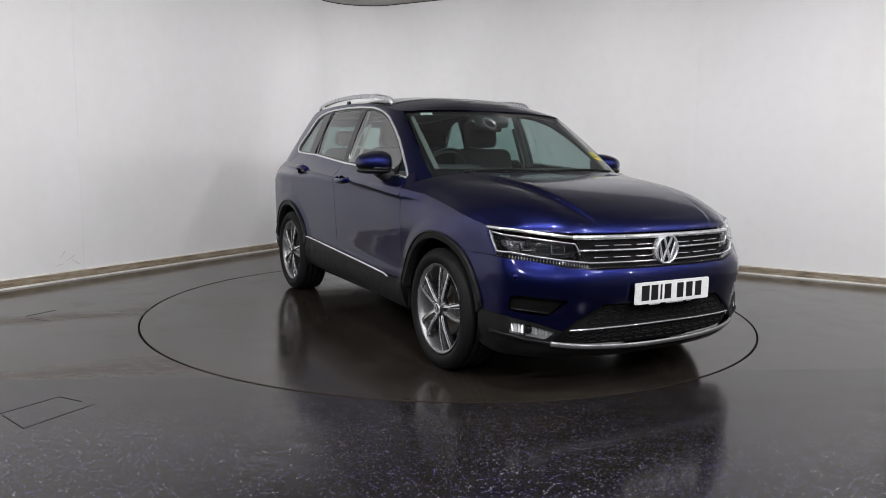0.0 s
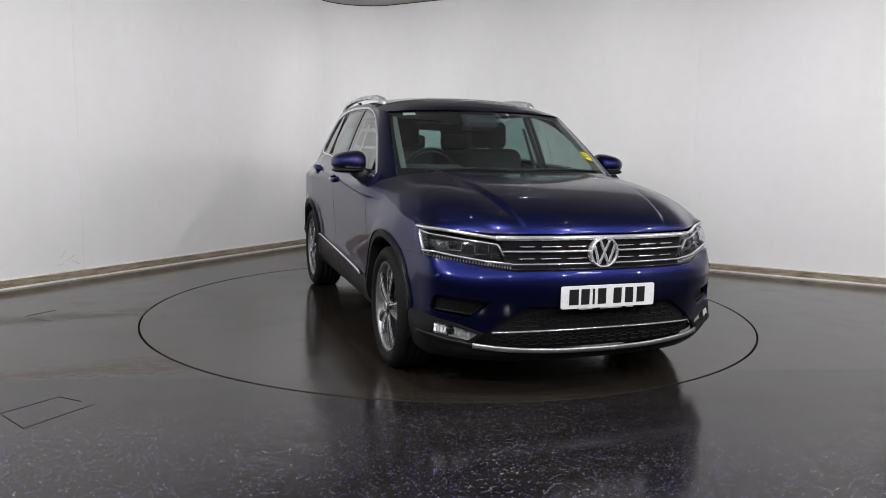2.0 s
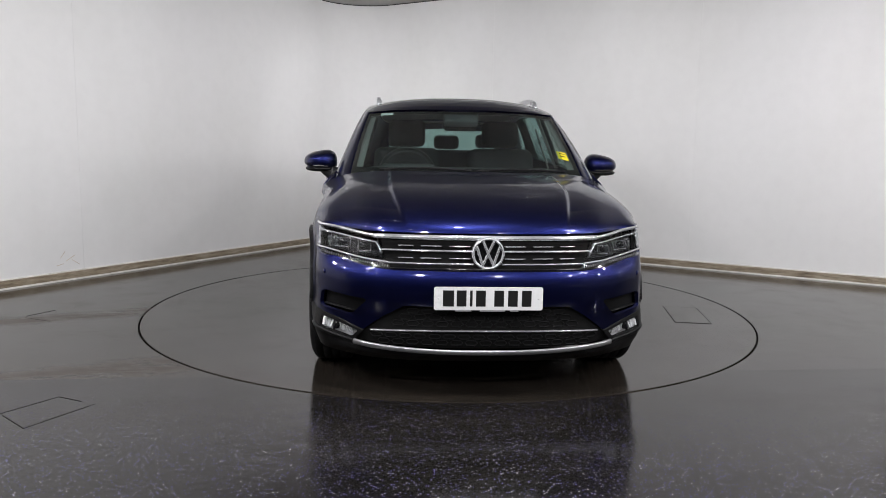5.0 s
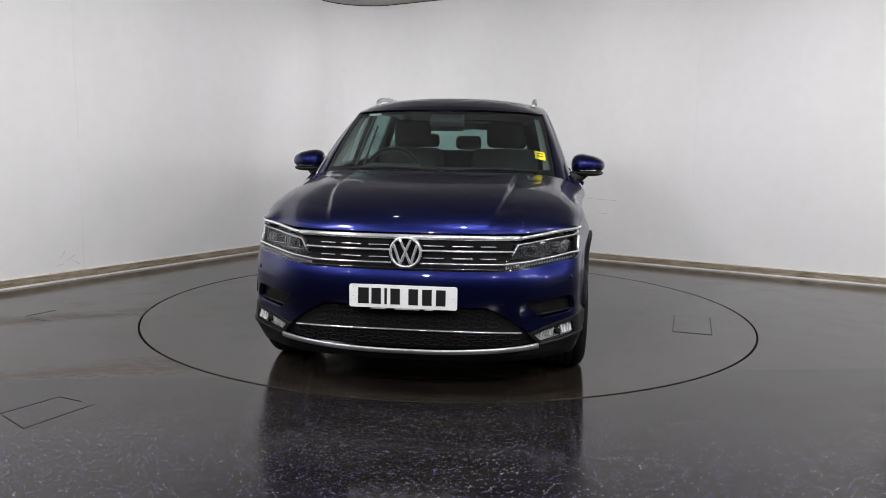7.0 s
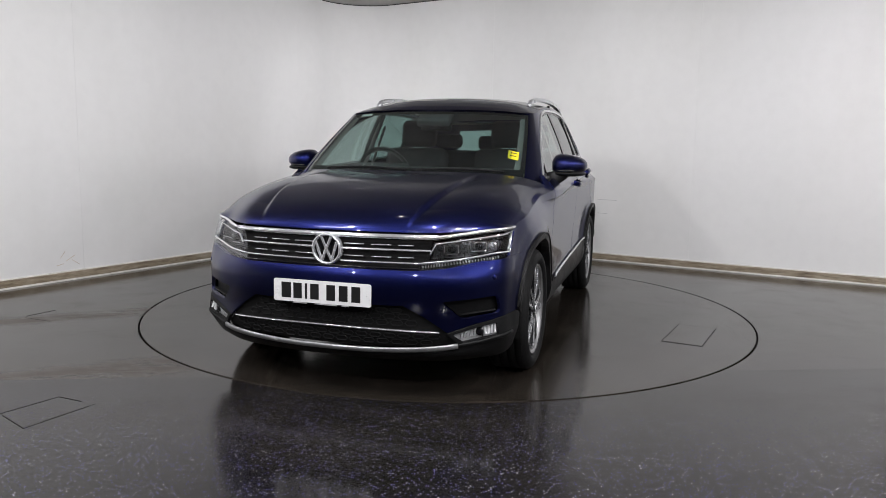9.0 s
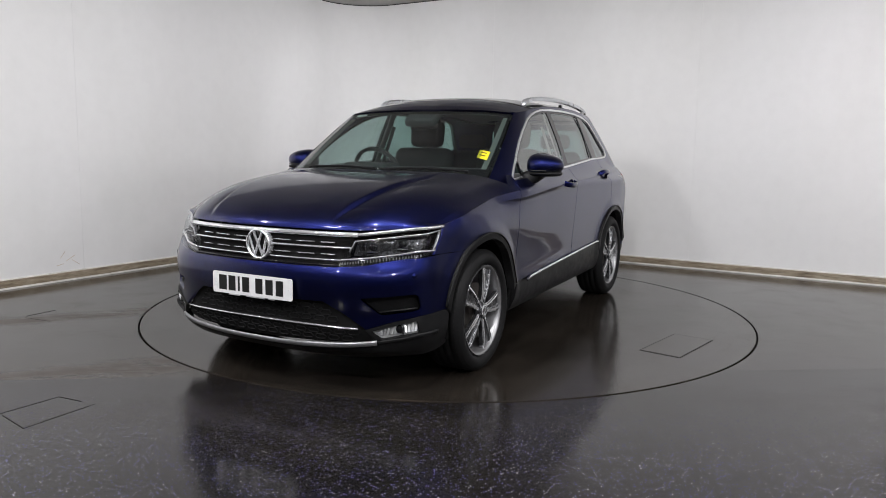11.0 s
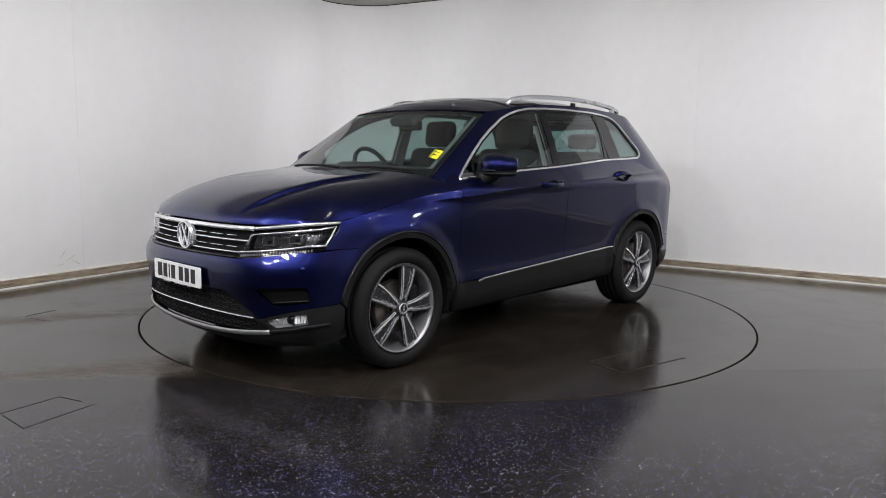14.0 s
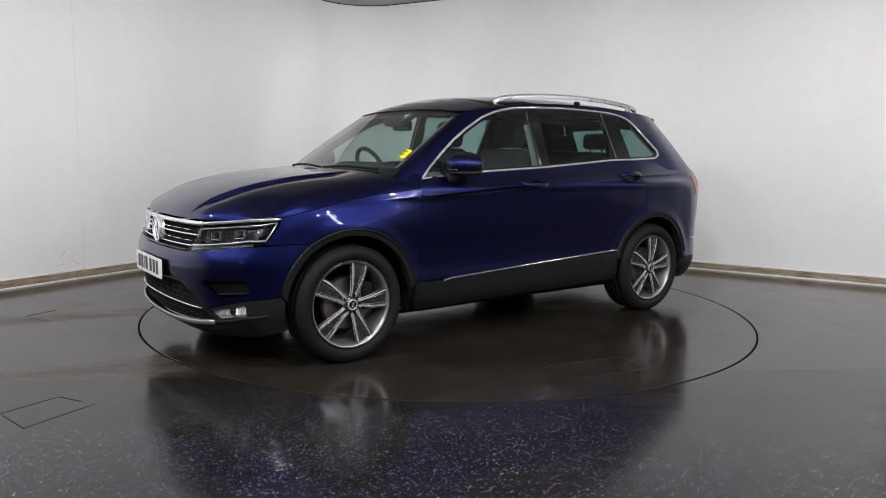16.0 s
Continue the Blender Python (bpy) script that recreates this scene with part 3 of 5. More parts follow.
def panel(name, loft, pts, mat, parent, label="", offset=0.0, depth=0.012, holes=(), spacing=0.035, mirror=False, step=0.03, sharp=False):
    """A curved sheet of the loft inside an outline, with turned-in edges. mirror makes the right-hand twin."""
    loops = [outline(loft, pts, step)] + [outline(loft, h, step) for h in holes]
    lo, hi = loops[0].min(0), loops[0].max(0)
    gx, gy = np.meshgrid(np.arange(lo[0], hi[0], spacing), np.arange(lo[1], hi[1], spacing * 0.8))
    grid = np.stack([gx.ravel(), gy.ravel()], 1)
    if sharp:
        line = np.arange(lo[0], hi[0], 0.02)
        cz = crease_z(loft.place(line, np.full(len(line), 1.0))[:, 0])
        grid = grid[np.abs(grid[:, 1] - np.interp(grid[:, 0], line, cz)) > 0.03]
        grid = np.concatenate([grid] + [np.stack([line, cz + o], 1) for o in (-0.05, -0.025, -0.012, -0.004, 0.0, 0.004, 0.014, 0.03)])
    keep = inside(loops[0], grid)
    for k, lp in enumerate(loops):
        if k:
            keep &= ~inside(lp, grid)
        keep &= ~near(lp, grid, 0.012 if sharp else spacing * 0.45)
    grid = grid[keep]
    base = np.concatenate(loops)
    edges, at = [], 0
    for lp in loops:
        edges += [(at + i, at + (i + 1) % len(lp)) for i in range(len(lp))]
        at += len(lp)
    coords2 = [Vector((float(a), float(b))) for a, b in np.concatenate([base, grid])]
    v2, e2, f2, *_ = delaunay_2d_cdt(coords2, edges, [], 0, 1e-6, False)
    q = np.array([(v.x, v.y) for v in v2])
    tri = np.array([f for f in f2 if len(f) == 3])
    mid = q[tri].mean(1)
    ok = inside(loops[0], mid)
    for lp in loops[1:]:
        ok &= ~inside(lp, mid)
    tri = tri[ok]
    P, N = loft.place(q[:, 0], q[:, 1]), loft.normal(q[:, 0], q[:, 1])
    # make the faces look outwards
    facing = np.cross(P[tri[:, 1]] - P[tri[:, 0]], P[tri[:, 2]] - P[tri[:, 0]])
    if np.sum(facing * N[tri[:, 0]]) < 0:
        tri = tri[:, ::-1]
    P = P + N * offset
    verts, normals, faces = list(P), list(N), [tuple(t) for t in tri]
    count = {}
    for t in tri:
        for i in range(3):
            e = (t[i], t[(i + 1) % 3])
            count[tuple(sorted(e))] = count.get(tuple(sorted(e)), []) + [e]
    rim = {}
    for e in count.values():
        if len(e) == 1:
            i, j = e[0]
            for w in (i, j):
                if w not in rim:
                    rim[w] = len(verts)
                    verts.append(P[w])
                    normals.append(N[w])
                    verts.append(P[w] - N[w] * depth)
                    normals.append(N[w])
            faces.append((rim[j], rim[i], rim[i] + 1, rim[j] + 1))
    V, NN = np.array(verts), np.array(normals)
    if mirror:
        V, NN = V * (1, -1, 1), NN * (1, -1, 1)
        faces = [f[::-1] for f in faces]
    return mesh_part(name, V, faces, mat, parent, label, NN)


def pair(name, loft, pts, mat, parent, label="", **kw):
    return [panel(name, loft, pts, mat, parent, label, mirror=mr, **kw) for mr in (False, True)]


def mould(name, loft, pts, half_width, height, mat, parent, label="", offset=0.0, closed=False, mirror=False, step=0.03):
    q = outline(loft, pts, step, closed)
    P, N = loft.place(q[:, 0], q[:, 1]), loft.normal(q[:, 0], q[:, 1])
    P = P + N * offset
    if mirror:
        P, N = P * (1, -1, 1), N * (1, -1, 1)
    v, f = sweep(P, N, half_width, height, closed)
    return mesh_part(name, v, f, mat, parent, label)


def moulds(*args, **kw):
    return [mould(*args, mirror=mr, **kw) for mr in (False, True)]


def grid_patch(name, fn, nu, nv, mat, parent, label="", depth=0.012):
    """A sheet from fn(u, v), u and v from 0 to 1, with turned-in edges."""
    u, v = np.meshgrid(np.linspace(0, 1, nu), np.linspace(0, 1, nv), indexing="ij")
    u, v = u.ravel(), v.ravel()
    e = 1e-3
    P = fn(u, v)
    du = fn(np.minimum(u + e, 1), v) - fn(np.maximum(u - e, 0), v)
    dv = fn(u, np.minimum(v + e, 1)) - fn(u, np.maximum(v - e, 0))
    N = np.cross(dv, du)
    N /= np.maximum(np.linalg.norm(N, axis=1), 1e-12)[:, None]
    if N[len(N) // 2, 2] < 0:
        N = -N
    ix = np.arange(nu * nv).reshape(nu, nv)
    faces = []
    for i in range(nu - 1):
        for j in range(nv - 1):
            f = (ix[i, j], ix[i, j + 1], ix[i + 1, j + 1], ix[i + 1, j])
            faces.append(f)
    a, b, c = P[faces[0][0]], P[faces[0][1]], P[faces[0][2]]
    flip = np.cross(b - a, c - a) @ N[faces[0][0]] < 0
    if flip:
        faces = [f[::-1] for f in faces]
    loop = list(ix[0, :]) + list(ix[1:, -1]) + list(ix[-1, -2::-1]) + list(ix[-2:0:-1, 0])
    verts, normals = list(P), list(N)
    start = len(verts)
    for w in loop:
        verts += [P[w], P[w] - N[w] * depth]
        normals += [N[w], N[w]]
    m2 = len(loop)
    for k in range(m2):
        j = (k + 1) % m2
        f = (start + 2 * k, start + 2 * k + 1, start + 2 * j + 1, start + 2 * j)
        faces.append(f if flip else f[::-1])
    return mesh_part(name, verts, faces, mat, parent, label, normals)


# lower body: heights, then plan points column by column
BODY_Z = [0.17, 0.23, 0.30, 0.42, 0.52, 0.62, 0.70, 0.80, 0.88, 0.95, 1.00, 1.04, 1.12, 1.20]
FRONT_X = [2.10, 2.185, 2.215, 2.225, 2.248, 2.243, 2.205, 2.195, 2.13, 2.04, 1.95, 1.87, 1.72, 1.60]
SIDE_Y = [0.76, 0.825, 0.874, 0.893, 0.889, 0.893, 0.900, 0.908, 0.913, 0.917, 0.920, 0.893, 0.842, 0.815]
REAR_X = [-2.06, -2.12, -2.15, -2.17, -2.18, -2.18, -2.15, -2.12, -2.11, -2.10, -2.09, -2.08, -2.05, -2.02]


def body_plans():
    plans = []
    for k, z in enumerate(BODY_Z):
        fx, y, rx = FRONT_X[k], SIDE_Y[k], REAR_X[k]
        low = max(0.0, (0.30 - z) / 0.13)
        lift = max(0.0, z - 0.62)
        lean = 0.34 * lift + 0.9 * max(0.0, z - 0.84)
        crest = max(0.0, z - 0.84)
        arch_y = min(y + 0.004, 0.914) - 0.50 * crest - 0.05 * low
        plans.append([
            (fx, 0.0), (fx - 0.016, 0.30), (fx - 0.07 - 0.04 * lift, 0.55), (fx - 0.165 - 0.25 * lift, 0.715 - 0.01 * low),
            (1.975 - lean - 0.10 * low, 0.822 - 0.02 * low - 0.04 * lift), (1.83 - lean * 0.9 - 0.08 * low, 0.866 - 0.05 * lift - 0.04 * low),
            (1.60, min(y - 0.012, 0.90) - 0.50 * crest - 0.05 * low), (1.413, arch_y), (1.15, min(y + 0.008, 0.917) - 0.36 * crest - 0.03 * low),
            (0.90, y + 0.008 - 0.12 * crest), (0.40, y), (-0.20, y), (-0.80, y), (-1.267, min(y + 0.003, 0.918)),
            (-1.60, min(y - 0.004, 0.91) - 0.02 * lift), (-1.88, y - 0.045 - 0.06 * lift - 0.35 * max(0.0, z - 0.93)), (-2.035 - 0.2 * (rx + 2.2), y - 0.165 - 0.06 * lift),
            (rx + 0.03, 0.45), (rx, 0.0)])
        if z > 1.03:
            u = (z - 1.04) / 0.16
            for col, y0, y1 in ((12, 0.888, 0.804), (13, 0.870, 0.784), (14, 0.846, 0.752), (15, 0.806, 0.700)):
                plans[-1][col] = (plans[-1][col][0], y0 + (y1 - y0) * u ** 0.8)
    return plans


def crease_z(x):
    """Height of the sharp line along the doors."""
    return np.interp(x, [-1.8, -1.34, -0.54, -0.2, 0.04, 0.377, 0.63, 0.86, 1.06, 1.2], [1.076, 1.062, 1.034, 1.022, 1.011, 0.991, 0.970, 0.951, 0.940, 0.931])


def flare(x, z):
    """Swelling of the sheet metal round the wheel openings, with a crisp outer edge."""
    out = 0.0
    for cx, r1 in ((1.395, 0.53), (-1.275, 0.525)):
        t = np.clip((r1 - np.hypot(x - cx, (z - 0.345) * 1.02)) / 0.10, 0, 1)
        out = out + 0.013 * t * t * (3 - 2 * t) * np.clip((z - 0.30) / 0.1, 0, 1) * np.clip((2.02 - np.abs(x)) / 0.25, 0, 1)
    return out


def crease(x, z):
    d = z - crease_z(x)
    fade = np.clip((1.20 - x) / 0.22, 0, 1) * np.clip((x + 1.78) / 0.4, 0, 1)
    line = fade * np.where(d > 0, 0.017 * np.exp(-d / 0.055), 0.017 * np.exp(d / 0.013)) * (np.abs(d) < 0.2) - fade * 0.003
    return line + flare(x, z)


BODY = Loft(BODY_Z, body_plans(), crease)

# cabin: plan points at the belt and at the roof line
CABIN_LOW = [(1.20, 0), (1.185, 0.30), (1.135, 0.55), (1.085, 0.70), (1.040, 0.765), (0.965, 0.815), (0.74, 0.842), (0.2, 0.862), (-0.40, 0.862), (-0.95, 0.842), (-1.40, 0.816), (-1.81, 0.795), (-2.045, 0.715), (-2.125, 0.36), (-2.14, 0)]
CABIN_HIGH = [(0.47, 0), (0.46, 0.25), (0.425, 0.48), (0.39, 0.605), (0.345, 0.64), (0.28, 0.655), (0.12, 0.668), (-0.15, 0.678), (-0.55, 0.675), (-0.95, 0.658), (-1.30, 0.632), (-1.52, 0.595), (-1.68, 0.50), (-1.755, 0.25), (-1.77, 0)]
CABIN_TOP = [1.505, 1.503, 1.495, 1.482, 1.484, 1.495, 1.530, 1.560, 1.572, 1.568, 1.548, 1.53, 1.515, 1.51, 1.51]


def cabin_plans():
    plans = []
    for z in CABIN_Z:
        u = (z - 1.04) / (1.52 - 1.04)
        swell = 0.055 * u * (1 - u)
        row = []
        for (x0, y0), (x1, y1) in zip(CABIN_LOW, CABIN_HIGH):
            x, y = x0 + (x1 - x0) * u, y0 + (y1 - y0) * u
            row.append((x + (swell if x0 > 0.9 else 0.0) * 0.8, y + swell * min(1, y0 / 0.8)))
        plans.append(row)
    return plans


CABIN_Z = [1.00, 1.12, 1.24, 1.36, 1.48, 1.59]
CABIN = Loft(CABIN_Z, cabin_plans())


def cabin_top(s):
    return np.interp(np.abs(s), CABIN.knots, CABIN_TOP)


# ---- car: panels ----
FH, RH, HUB = 1.395, -1.275, 0.345
ARCH, TRIM = 0.402, 0.436
car = thing("car", "dark blue metallic compact SUV with chrome trim", "car", at=(AXIS[0], AXIS[1], 0))


DOORS = {}


def strip_z(x):
    """Height of the bright side strip."""
    return 0.427 + (0.744 - x) * 0.0496


def shut_z(x):
    """Bonnet joint on the wing."""
    return float(np.interp(x, [0.93, 1.2, 1.5, 1.79], [0.995, 0.965, 0.915, 0.850]))


def body_panels():
    g = 0.0025
    # wing
    pts = [("x", x, shut_z(x) - g) for x in (0.93, 1.06, 1.2, 1.35, 1.5, 1.65, 1.76)]
    pts += [("x", 1.794, 0.842), ("x", 1.810, 0.80), ("x", 1.889, 0.707), ("x", 1.80, 0.707), ("x", 1.68, 0.706)]
    a0 = math.degrees(math.asin((0.70 - HUB) / ARCH))
    pts += arc(FH, HUB, ARCH, a0 + 2, 180 - 8) + [("x", 0.985, 0.44), ("x", 0.93, 0.43)]
    pair("wing", BODY, pts, PAINT, car, spacing=0.03, sharp=True)
    # upper corner of the wing at the foot of the screen pillar
    corner = [("x", 0.90, 0.99), ("x", 0.99, 0.975), ("x", 1.03, 0.985), ("x", 1.00, 1.04), ("x", 0.955, 1.085), ("x", 0.90, 1.085)]
    pair("wing_corner", BODY, corner, PAINT, car, offset=-0.005, spacing=0.025)
    # doors
    front_door = [("x", 0.925, 0.43), ("x", 0.925, 0.993), ("x", 0.915, 1.040), ("x", 0.885, 1.049), ("x", 0.40, 1.086), ("x", -0.178, 1.112), ("x", -0.195, 1.0), ("x", -0.20, 0.47)]
    DOORS["front"] = pair("front_door", BODY, front_door, PAINT, car, sharp=True)
    rear_door = [("x", -0.205, 0.47), ("x", -0.20, 1.0), ("x", -0.183, 1.112), ("x", -0.80, 1.158), ("x", -1.04, 1.172), ("x", -1.09, 1.06), ("x", -1.16, 0.93), ("x", -1.165, 0.80)]
    rear_door += arc(RH, HUB, TRIM + 0.005, 78, 20)
    rear_door += [("x", -0.84, 0.50)]
    DOORS["rear"] = pair("rear_door", BODY, rear_door, PAINT, car, sharp=True)
    # rear quarter, down to the bumper joint
    quarter = [("x", -1.045, 1.172), ("x", -1.095, 1.06), ("x", -1.165, 0.93), ("x", -1.17, 0.79)] + arc(RH, HUB, ARCH, 77, 170)
    quarter += [("x", -1.70, 0.56), ("b", 0.78, 0.60), ("b", 0.70, 0.80), ("b", 0.62, 1.09), ("x", -1.55, 1.10), ("x", -1.40, 1.15), ("x", -1.25, 1.170)]
    pair("rear_quarter", BODY, quarter, PAINT, car, spacing=0.04, sharp=True)
    tail = [("b", 0.615, 1.09), ("b", 0.69, 0.80), ("b", 0.70, 0.62), ("s", BODY.end - 0.001, 0.62), ("s", BODY.end - 0.001, 1.09)]
    pair("tailgate", BODY, tail, PAINT, car, spacing=0.06)
    rear_bumper = [("x", -1.70, 0.555), ("b", 0.78, 0.595), ("s", BODY.end - 0.001, 0.61), ("s", BODY.end - 0.001, 0.40), ("b", 0.75, 0.40), ("x", -1.66, 0.40)]
    pair("rear_bumper", BODY, rear_bumper, PAINT, car, spacing=0.06)
    pair("rear_valance", BODY, [("x", -1.66, 0.395), ("b", 0.75, 0.395), ("s", BODY.end - 0.001, 0.395), ("s", BODY.end - 0.001, 0.20), ("b", 0.70, 0.20), ("x", -1.60, 0.22)], PLASTIC, car, spacing=0.06)
    moulds("rear_bumper_strip", BODY, [("x", -1.80, 0.545), ("b", 0.76, 0.51)], 0.008, 0.008, CHROME, car, "chrome reflector strip")
    # plastic cladding along the sill and round the arches
    sill = [("x", 0.94, 0.258)] + [("x", 0.965, 0.31), ("x", 0.965, 0.425)]
    sill += [("x", x, strip_z(x) - 0.006) for x in (0.74, 0.3, -0.2, -0.6, -0.845)] + [("x", -0.86, 0.42), ("x", -0.87, 0.29), ("x", -0.4, 0.278), ("x", 0.3, 0.268)]
    pair("sill_cladding", BODY, sill, PLASTIC, car, "matt black sill cladding", offset=0.010, depth=0.03)
    front_trim = arc(FH, HUB, TRIM, 12, 168) + arc(FH, HUB, ARCH - 0.004, 172, 8)
    pair("wheel_arch_trim", BODY, front_trim, PLASTIC, car, "matt black wheel arch lip", offset=0.011, depth=0.05, spacing=0.025)
    rear_trim = arc(RH, HUB, TRIM, 12, 166) + arc(RH, HUB, ARCH - 0.004, 168, 14)
    pair("wheel_arch_trim", BODY, rear_trim, PLASTIC, car, "matt black wheel arch lip", offset=0.011, depth=0.05, spacing=0.025)
    for cx, a0, a1 in ((FH, 12, 168), (RH, 12, 166)):
        moulds("arch_edge", BODY, arc(cx, HUB, TRIM - 0.005, a0, a1, 40), 0.005, 0.006, PLASTIC, car, offset=0.011)
    strip = [("x", 0.752, strip_z(0.744) - 0.006), ("x", 0.70, strip_z(0.7) + 0.004), ("x", -0.848, strip_z(-0.848))]
    moulds("side_strip", BODY, strip, 0.009, 0.009, CHROME, car, "bright chrome side strip", offset=0.010)
    # dark shell behind the joints
    shell = [("x", 1.70, 0.20), ("x", 1.70, 0.84), ("x", 1.0, 0.97), ("x", 0.9, 1.03), ("x", -1.1, 1.08), ("x", -1.95, 1.08), ("x", -1.95, 0.22)]
    holes = [arc(FH, HUB, ARCH, 0, 360, 40)[:-1], arc(RH, HUB, ARCH, 0, 360, 40)[:-1]]
    pair("inner_shell", BODY, shell, SHELL, car, holes=holes, offset=-0.022, depth=0.01, spacing=0.08)


def build_front():
    g = 0.003
    # painted bumper skin with openings
    def fr(y, z):
        return ("y", y, z)
    top = [fr(y, 0.648) for y in (-0.45, -0.2, 0.2, 0.45)] + [fr(0.60, 0.662), fr(0.74, 0.69), ("x", 1.86, 0.700), ("x", 1.80, 0.703), ("x", 1.685, 0.702)]
    a0 = math.degrees(math.asin((0.70 - HUB) / ARCH))
    side = arc(FH, HUB, ARCH, a0, 10, 14) + [("x", 1.82, 0.425), ("x", 1.90, 0.418), fr(0.82, 0.412), fr(0.72, 0.385), fr(0.60, 0.345), fr(0.50, 0.42), fr(0.40, 0.478)]
    left = top[3:] + side
    s_pts = [("s", BODY.s_of(*p), p[2]) for p in left]
    mirrored = [("s", -s, z) for _, s, z in s_pts][::-1]
    intake = rounded([fr(0.575, 0.502), fr(0.815, 0.522), fr(0.828, 0.435), fr(0.665, 0.408)], 0.025)
    intake_r = [(k, -v, z) for k, v, z in intake]
    panel("front_bumper", BODY, s_pts + mirrored, PAINT, car, holes=[intake, intake_r], spacing=0.03, depth=0.02)
    for mr in (False, True):
        panel("side_intake", BODY, intake, PLASTIC, car, "black honeycomb side intake", offset=-0.034, mirror=mr, spacing=0.03)
        mould("intake_rib", BODY, [fr(0.66, 0.425), fr(0.815, 0.446)], 0.004, 0.010, PLASTIC, car, offset=-0.024, mirror=mr)
    # lower black mouth and lip
    mouth = [fr(0.40, 0.474), fr(0.50, 0.416), fr(0.60, 0.341), fr(0.645, 0.285), fr(0.45, 0.262), fr(0.2, 0.252), fr(0, 0.250)]
    mouth += [(k, -v, z) for k, v, z in mouth[::-1][1:]]
    panel("lower_grille", BODY, mouth, SHELL, car, "black honeycomb lower grille", offset=-0.020, depth=0.01, spacing=0.03)
    for row, z in enumerate((0.285, 0.318, 0.385, 0.415, 0.445)):
        half = float(np.interp(z, [0.26, 0.285, 0.341, 0.416, 0.474], [0.5, 0.60, 0.58, 0.48, 0.40]))
        count = int(half / 0.036)
        for k in range(-count, count + 1):
            y = 0.036 * (k + row % 2)
            if abs(y) + 0.03 > half:
                continue
            cell = [fr(y - 0.030, z), fr(y - 0.020, z + 0.012), fr(y + 0.020, z + 0.012), fr(y + 0.030, z), fr(y + 0.020, z - 0.012), fr(y - 0.020, z - 0.012)]
            if k % 2 == 0:
                mould("grille_cell", BODY, cell, 0.003, 0.004, RUBBER, car, offset=-0.019, closed=True, step=0.05)
    wire = [fr(y, 0.356 - 0.010 * (abs(y) / 0.56) ** 2) for y in np.linspace(-0.565, 0.565, 25)]
    mould("chrome_wire", BODY, wire, 0.0045, 0.007, BRIGHT, car, "thin chrome strip", offset=-0.004)
    lip = [fr(y, 0.250 + 0.029 * (abs(y) / 0.642) ** 2.4) for y in np.linspace(-0.642, 0.642, 31)]
    mould("chrome_lip", BODY, lip, 0.0135, 0.009, LIP, car, "satin chrome lower lip", offset=0.010)
    chin = [fr(0, 0.243), fr(0.3, 0.246), fr(0.5, 0.256), fr(0.645, 0.272), fr(0.645, 0.285), fr(0.60, 0.341), fr(0.72, 0.381), fr(0.82, 0.408), ("x", 1.90, 0.414), ("x", 1.82, 0.420), ("x", 1.80, 0.40), ("x", 1.79, 0.30), ("x", 1.76, 0.235), fr(0.80, 0.205), fr(0.6, 0.19), fr(0.3, 0.185), fr(0, 0.185)]
    s_pts = [("s", BODY.s_of(*p), p[2]) for p in chin]
    fog = [fr(0.622, 0.336), fr(0.812, 0.388), fr(0.824, 0.325), fr(0.665, 0.292)]
    fog_hole = [("s", BODY.s_of(*p), p[2]) for p in rounded(fog, 0.012)]
    for mr in (False, True):
        panel("lower_cladding", BODY, s_pts, PLASTIC, car, "matt black lower bumper cladding", holes=[fog_hole], offset=0.006, depth=0.02, mirror=mr, spacing=0.035)
        mould("lip_corner", BODY, [fr(0.645, 0.279), fr(0.75, 0.298), fr(0.82, 0.318), ("x", 1.88, 0.325)], 0.009, 0.006, PLASTIC, car, offset=0.008, mirror=mr)
        pod = panel("fog_lamp", BODY, rounded(fog, 0.012), SILVER_LAMP, car, "clear fog lamp", offset=-0.016, depth=0.03, mirror=mr, spacing=0.02)
        lens = panel("fog_lens", BODY, rounded(fog, 0.012), LENS, pod, "clear lens", offset=0.004, depth=0.012, mirror=mr, spacing=0.03)
        lens.visible_shadow = False
        fleck = random.Random(5)
        for k in range(11):
            y = 0.665 + 0.0145 * k
            if k in (5, 6):
                continue
            z = 0.318 + (y - 0.665) * 0.22 + 0.010
            here = on(BODY, "y", y, z, 0.010) @ Matrix.Rotation(fleck.uniform(-0.5, 0.5), 4, "Y") @ Matrix.Rotation(fleck.uniform(-0.5, 0.4), 4, "X")
            part("fog_facet", placed(box((0.013, 0.034 + 0.016 * k / 10, 0.006), bevel=0.002, segments=1), here, mr), SILVER_LAMP, pod)
        z = 0.345
        v, f = revolve([(0.021, -0.004), (0.020, 0.004), (0.014, 0.010), (0.0, 0.013)], 20, "z")
        part("fog_bulb_lens", placed(from_lists(v, f), on(BODY, "y", 0.742, z, 0.010), mr), GLOSS_BLACK, pod, smooth=True)
        mould("fog_divider", BODY, [fr(0.755, 0.318), fr(0.750, 0.370)], 0.004, 0.012, LAMP_GREY, pod, offset=-0.012, mirror=mr)
    for y, z in ((0.80, 0.612), (-0.80, 0.612)):
        v, f = revolve([(0.0, 0.0025), (0.0085, 0.0022), (0.0095, 0.0), (0.0125, 0.0004), (0.0130, -0.002)], 16, "z")
        part("parking_sensor", placed(from_lists(v, f), on(BODY, "y", y, z, -0.0005)), PAINT, car, smooth=True)
    # radiator grille
    grille = [fr(-0.50, 0.655), fr(0.50, 0.655), fr(0.525, 0.80), fr(-0.525, 0.80)]
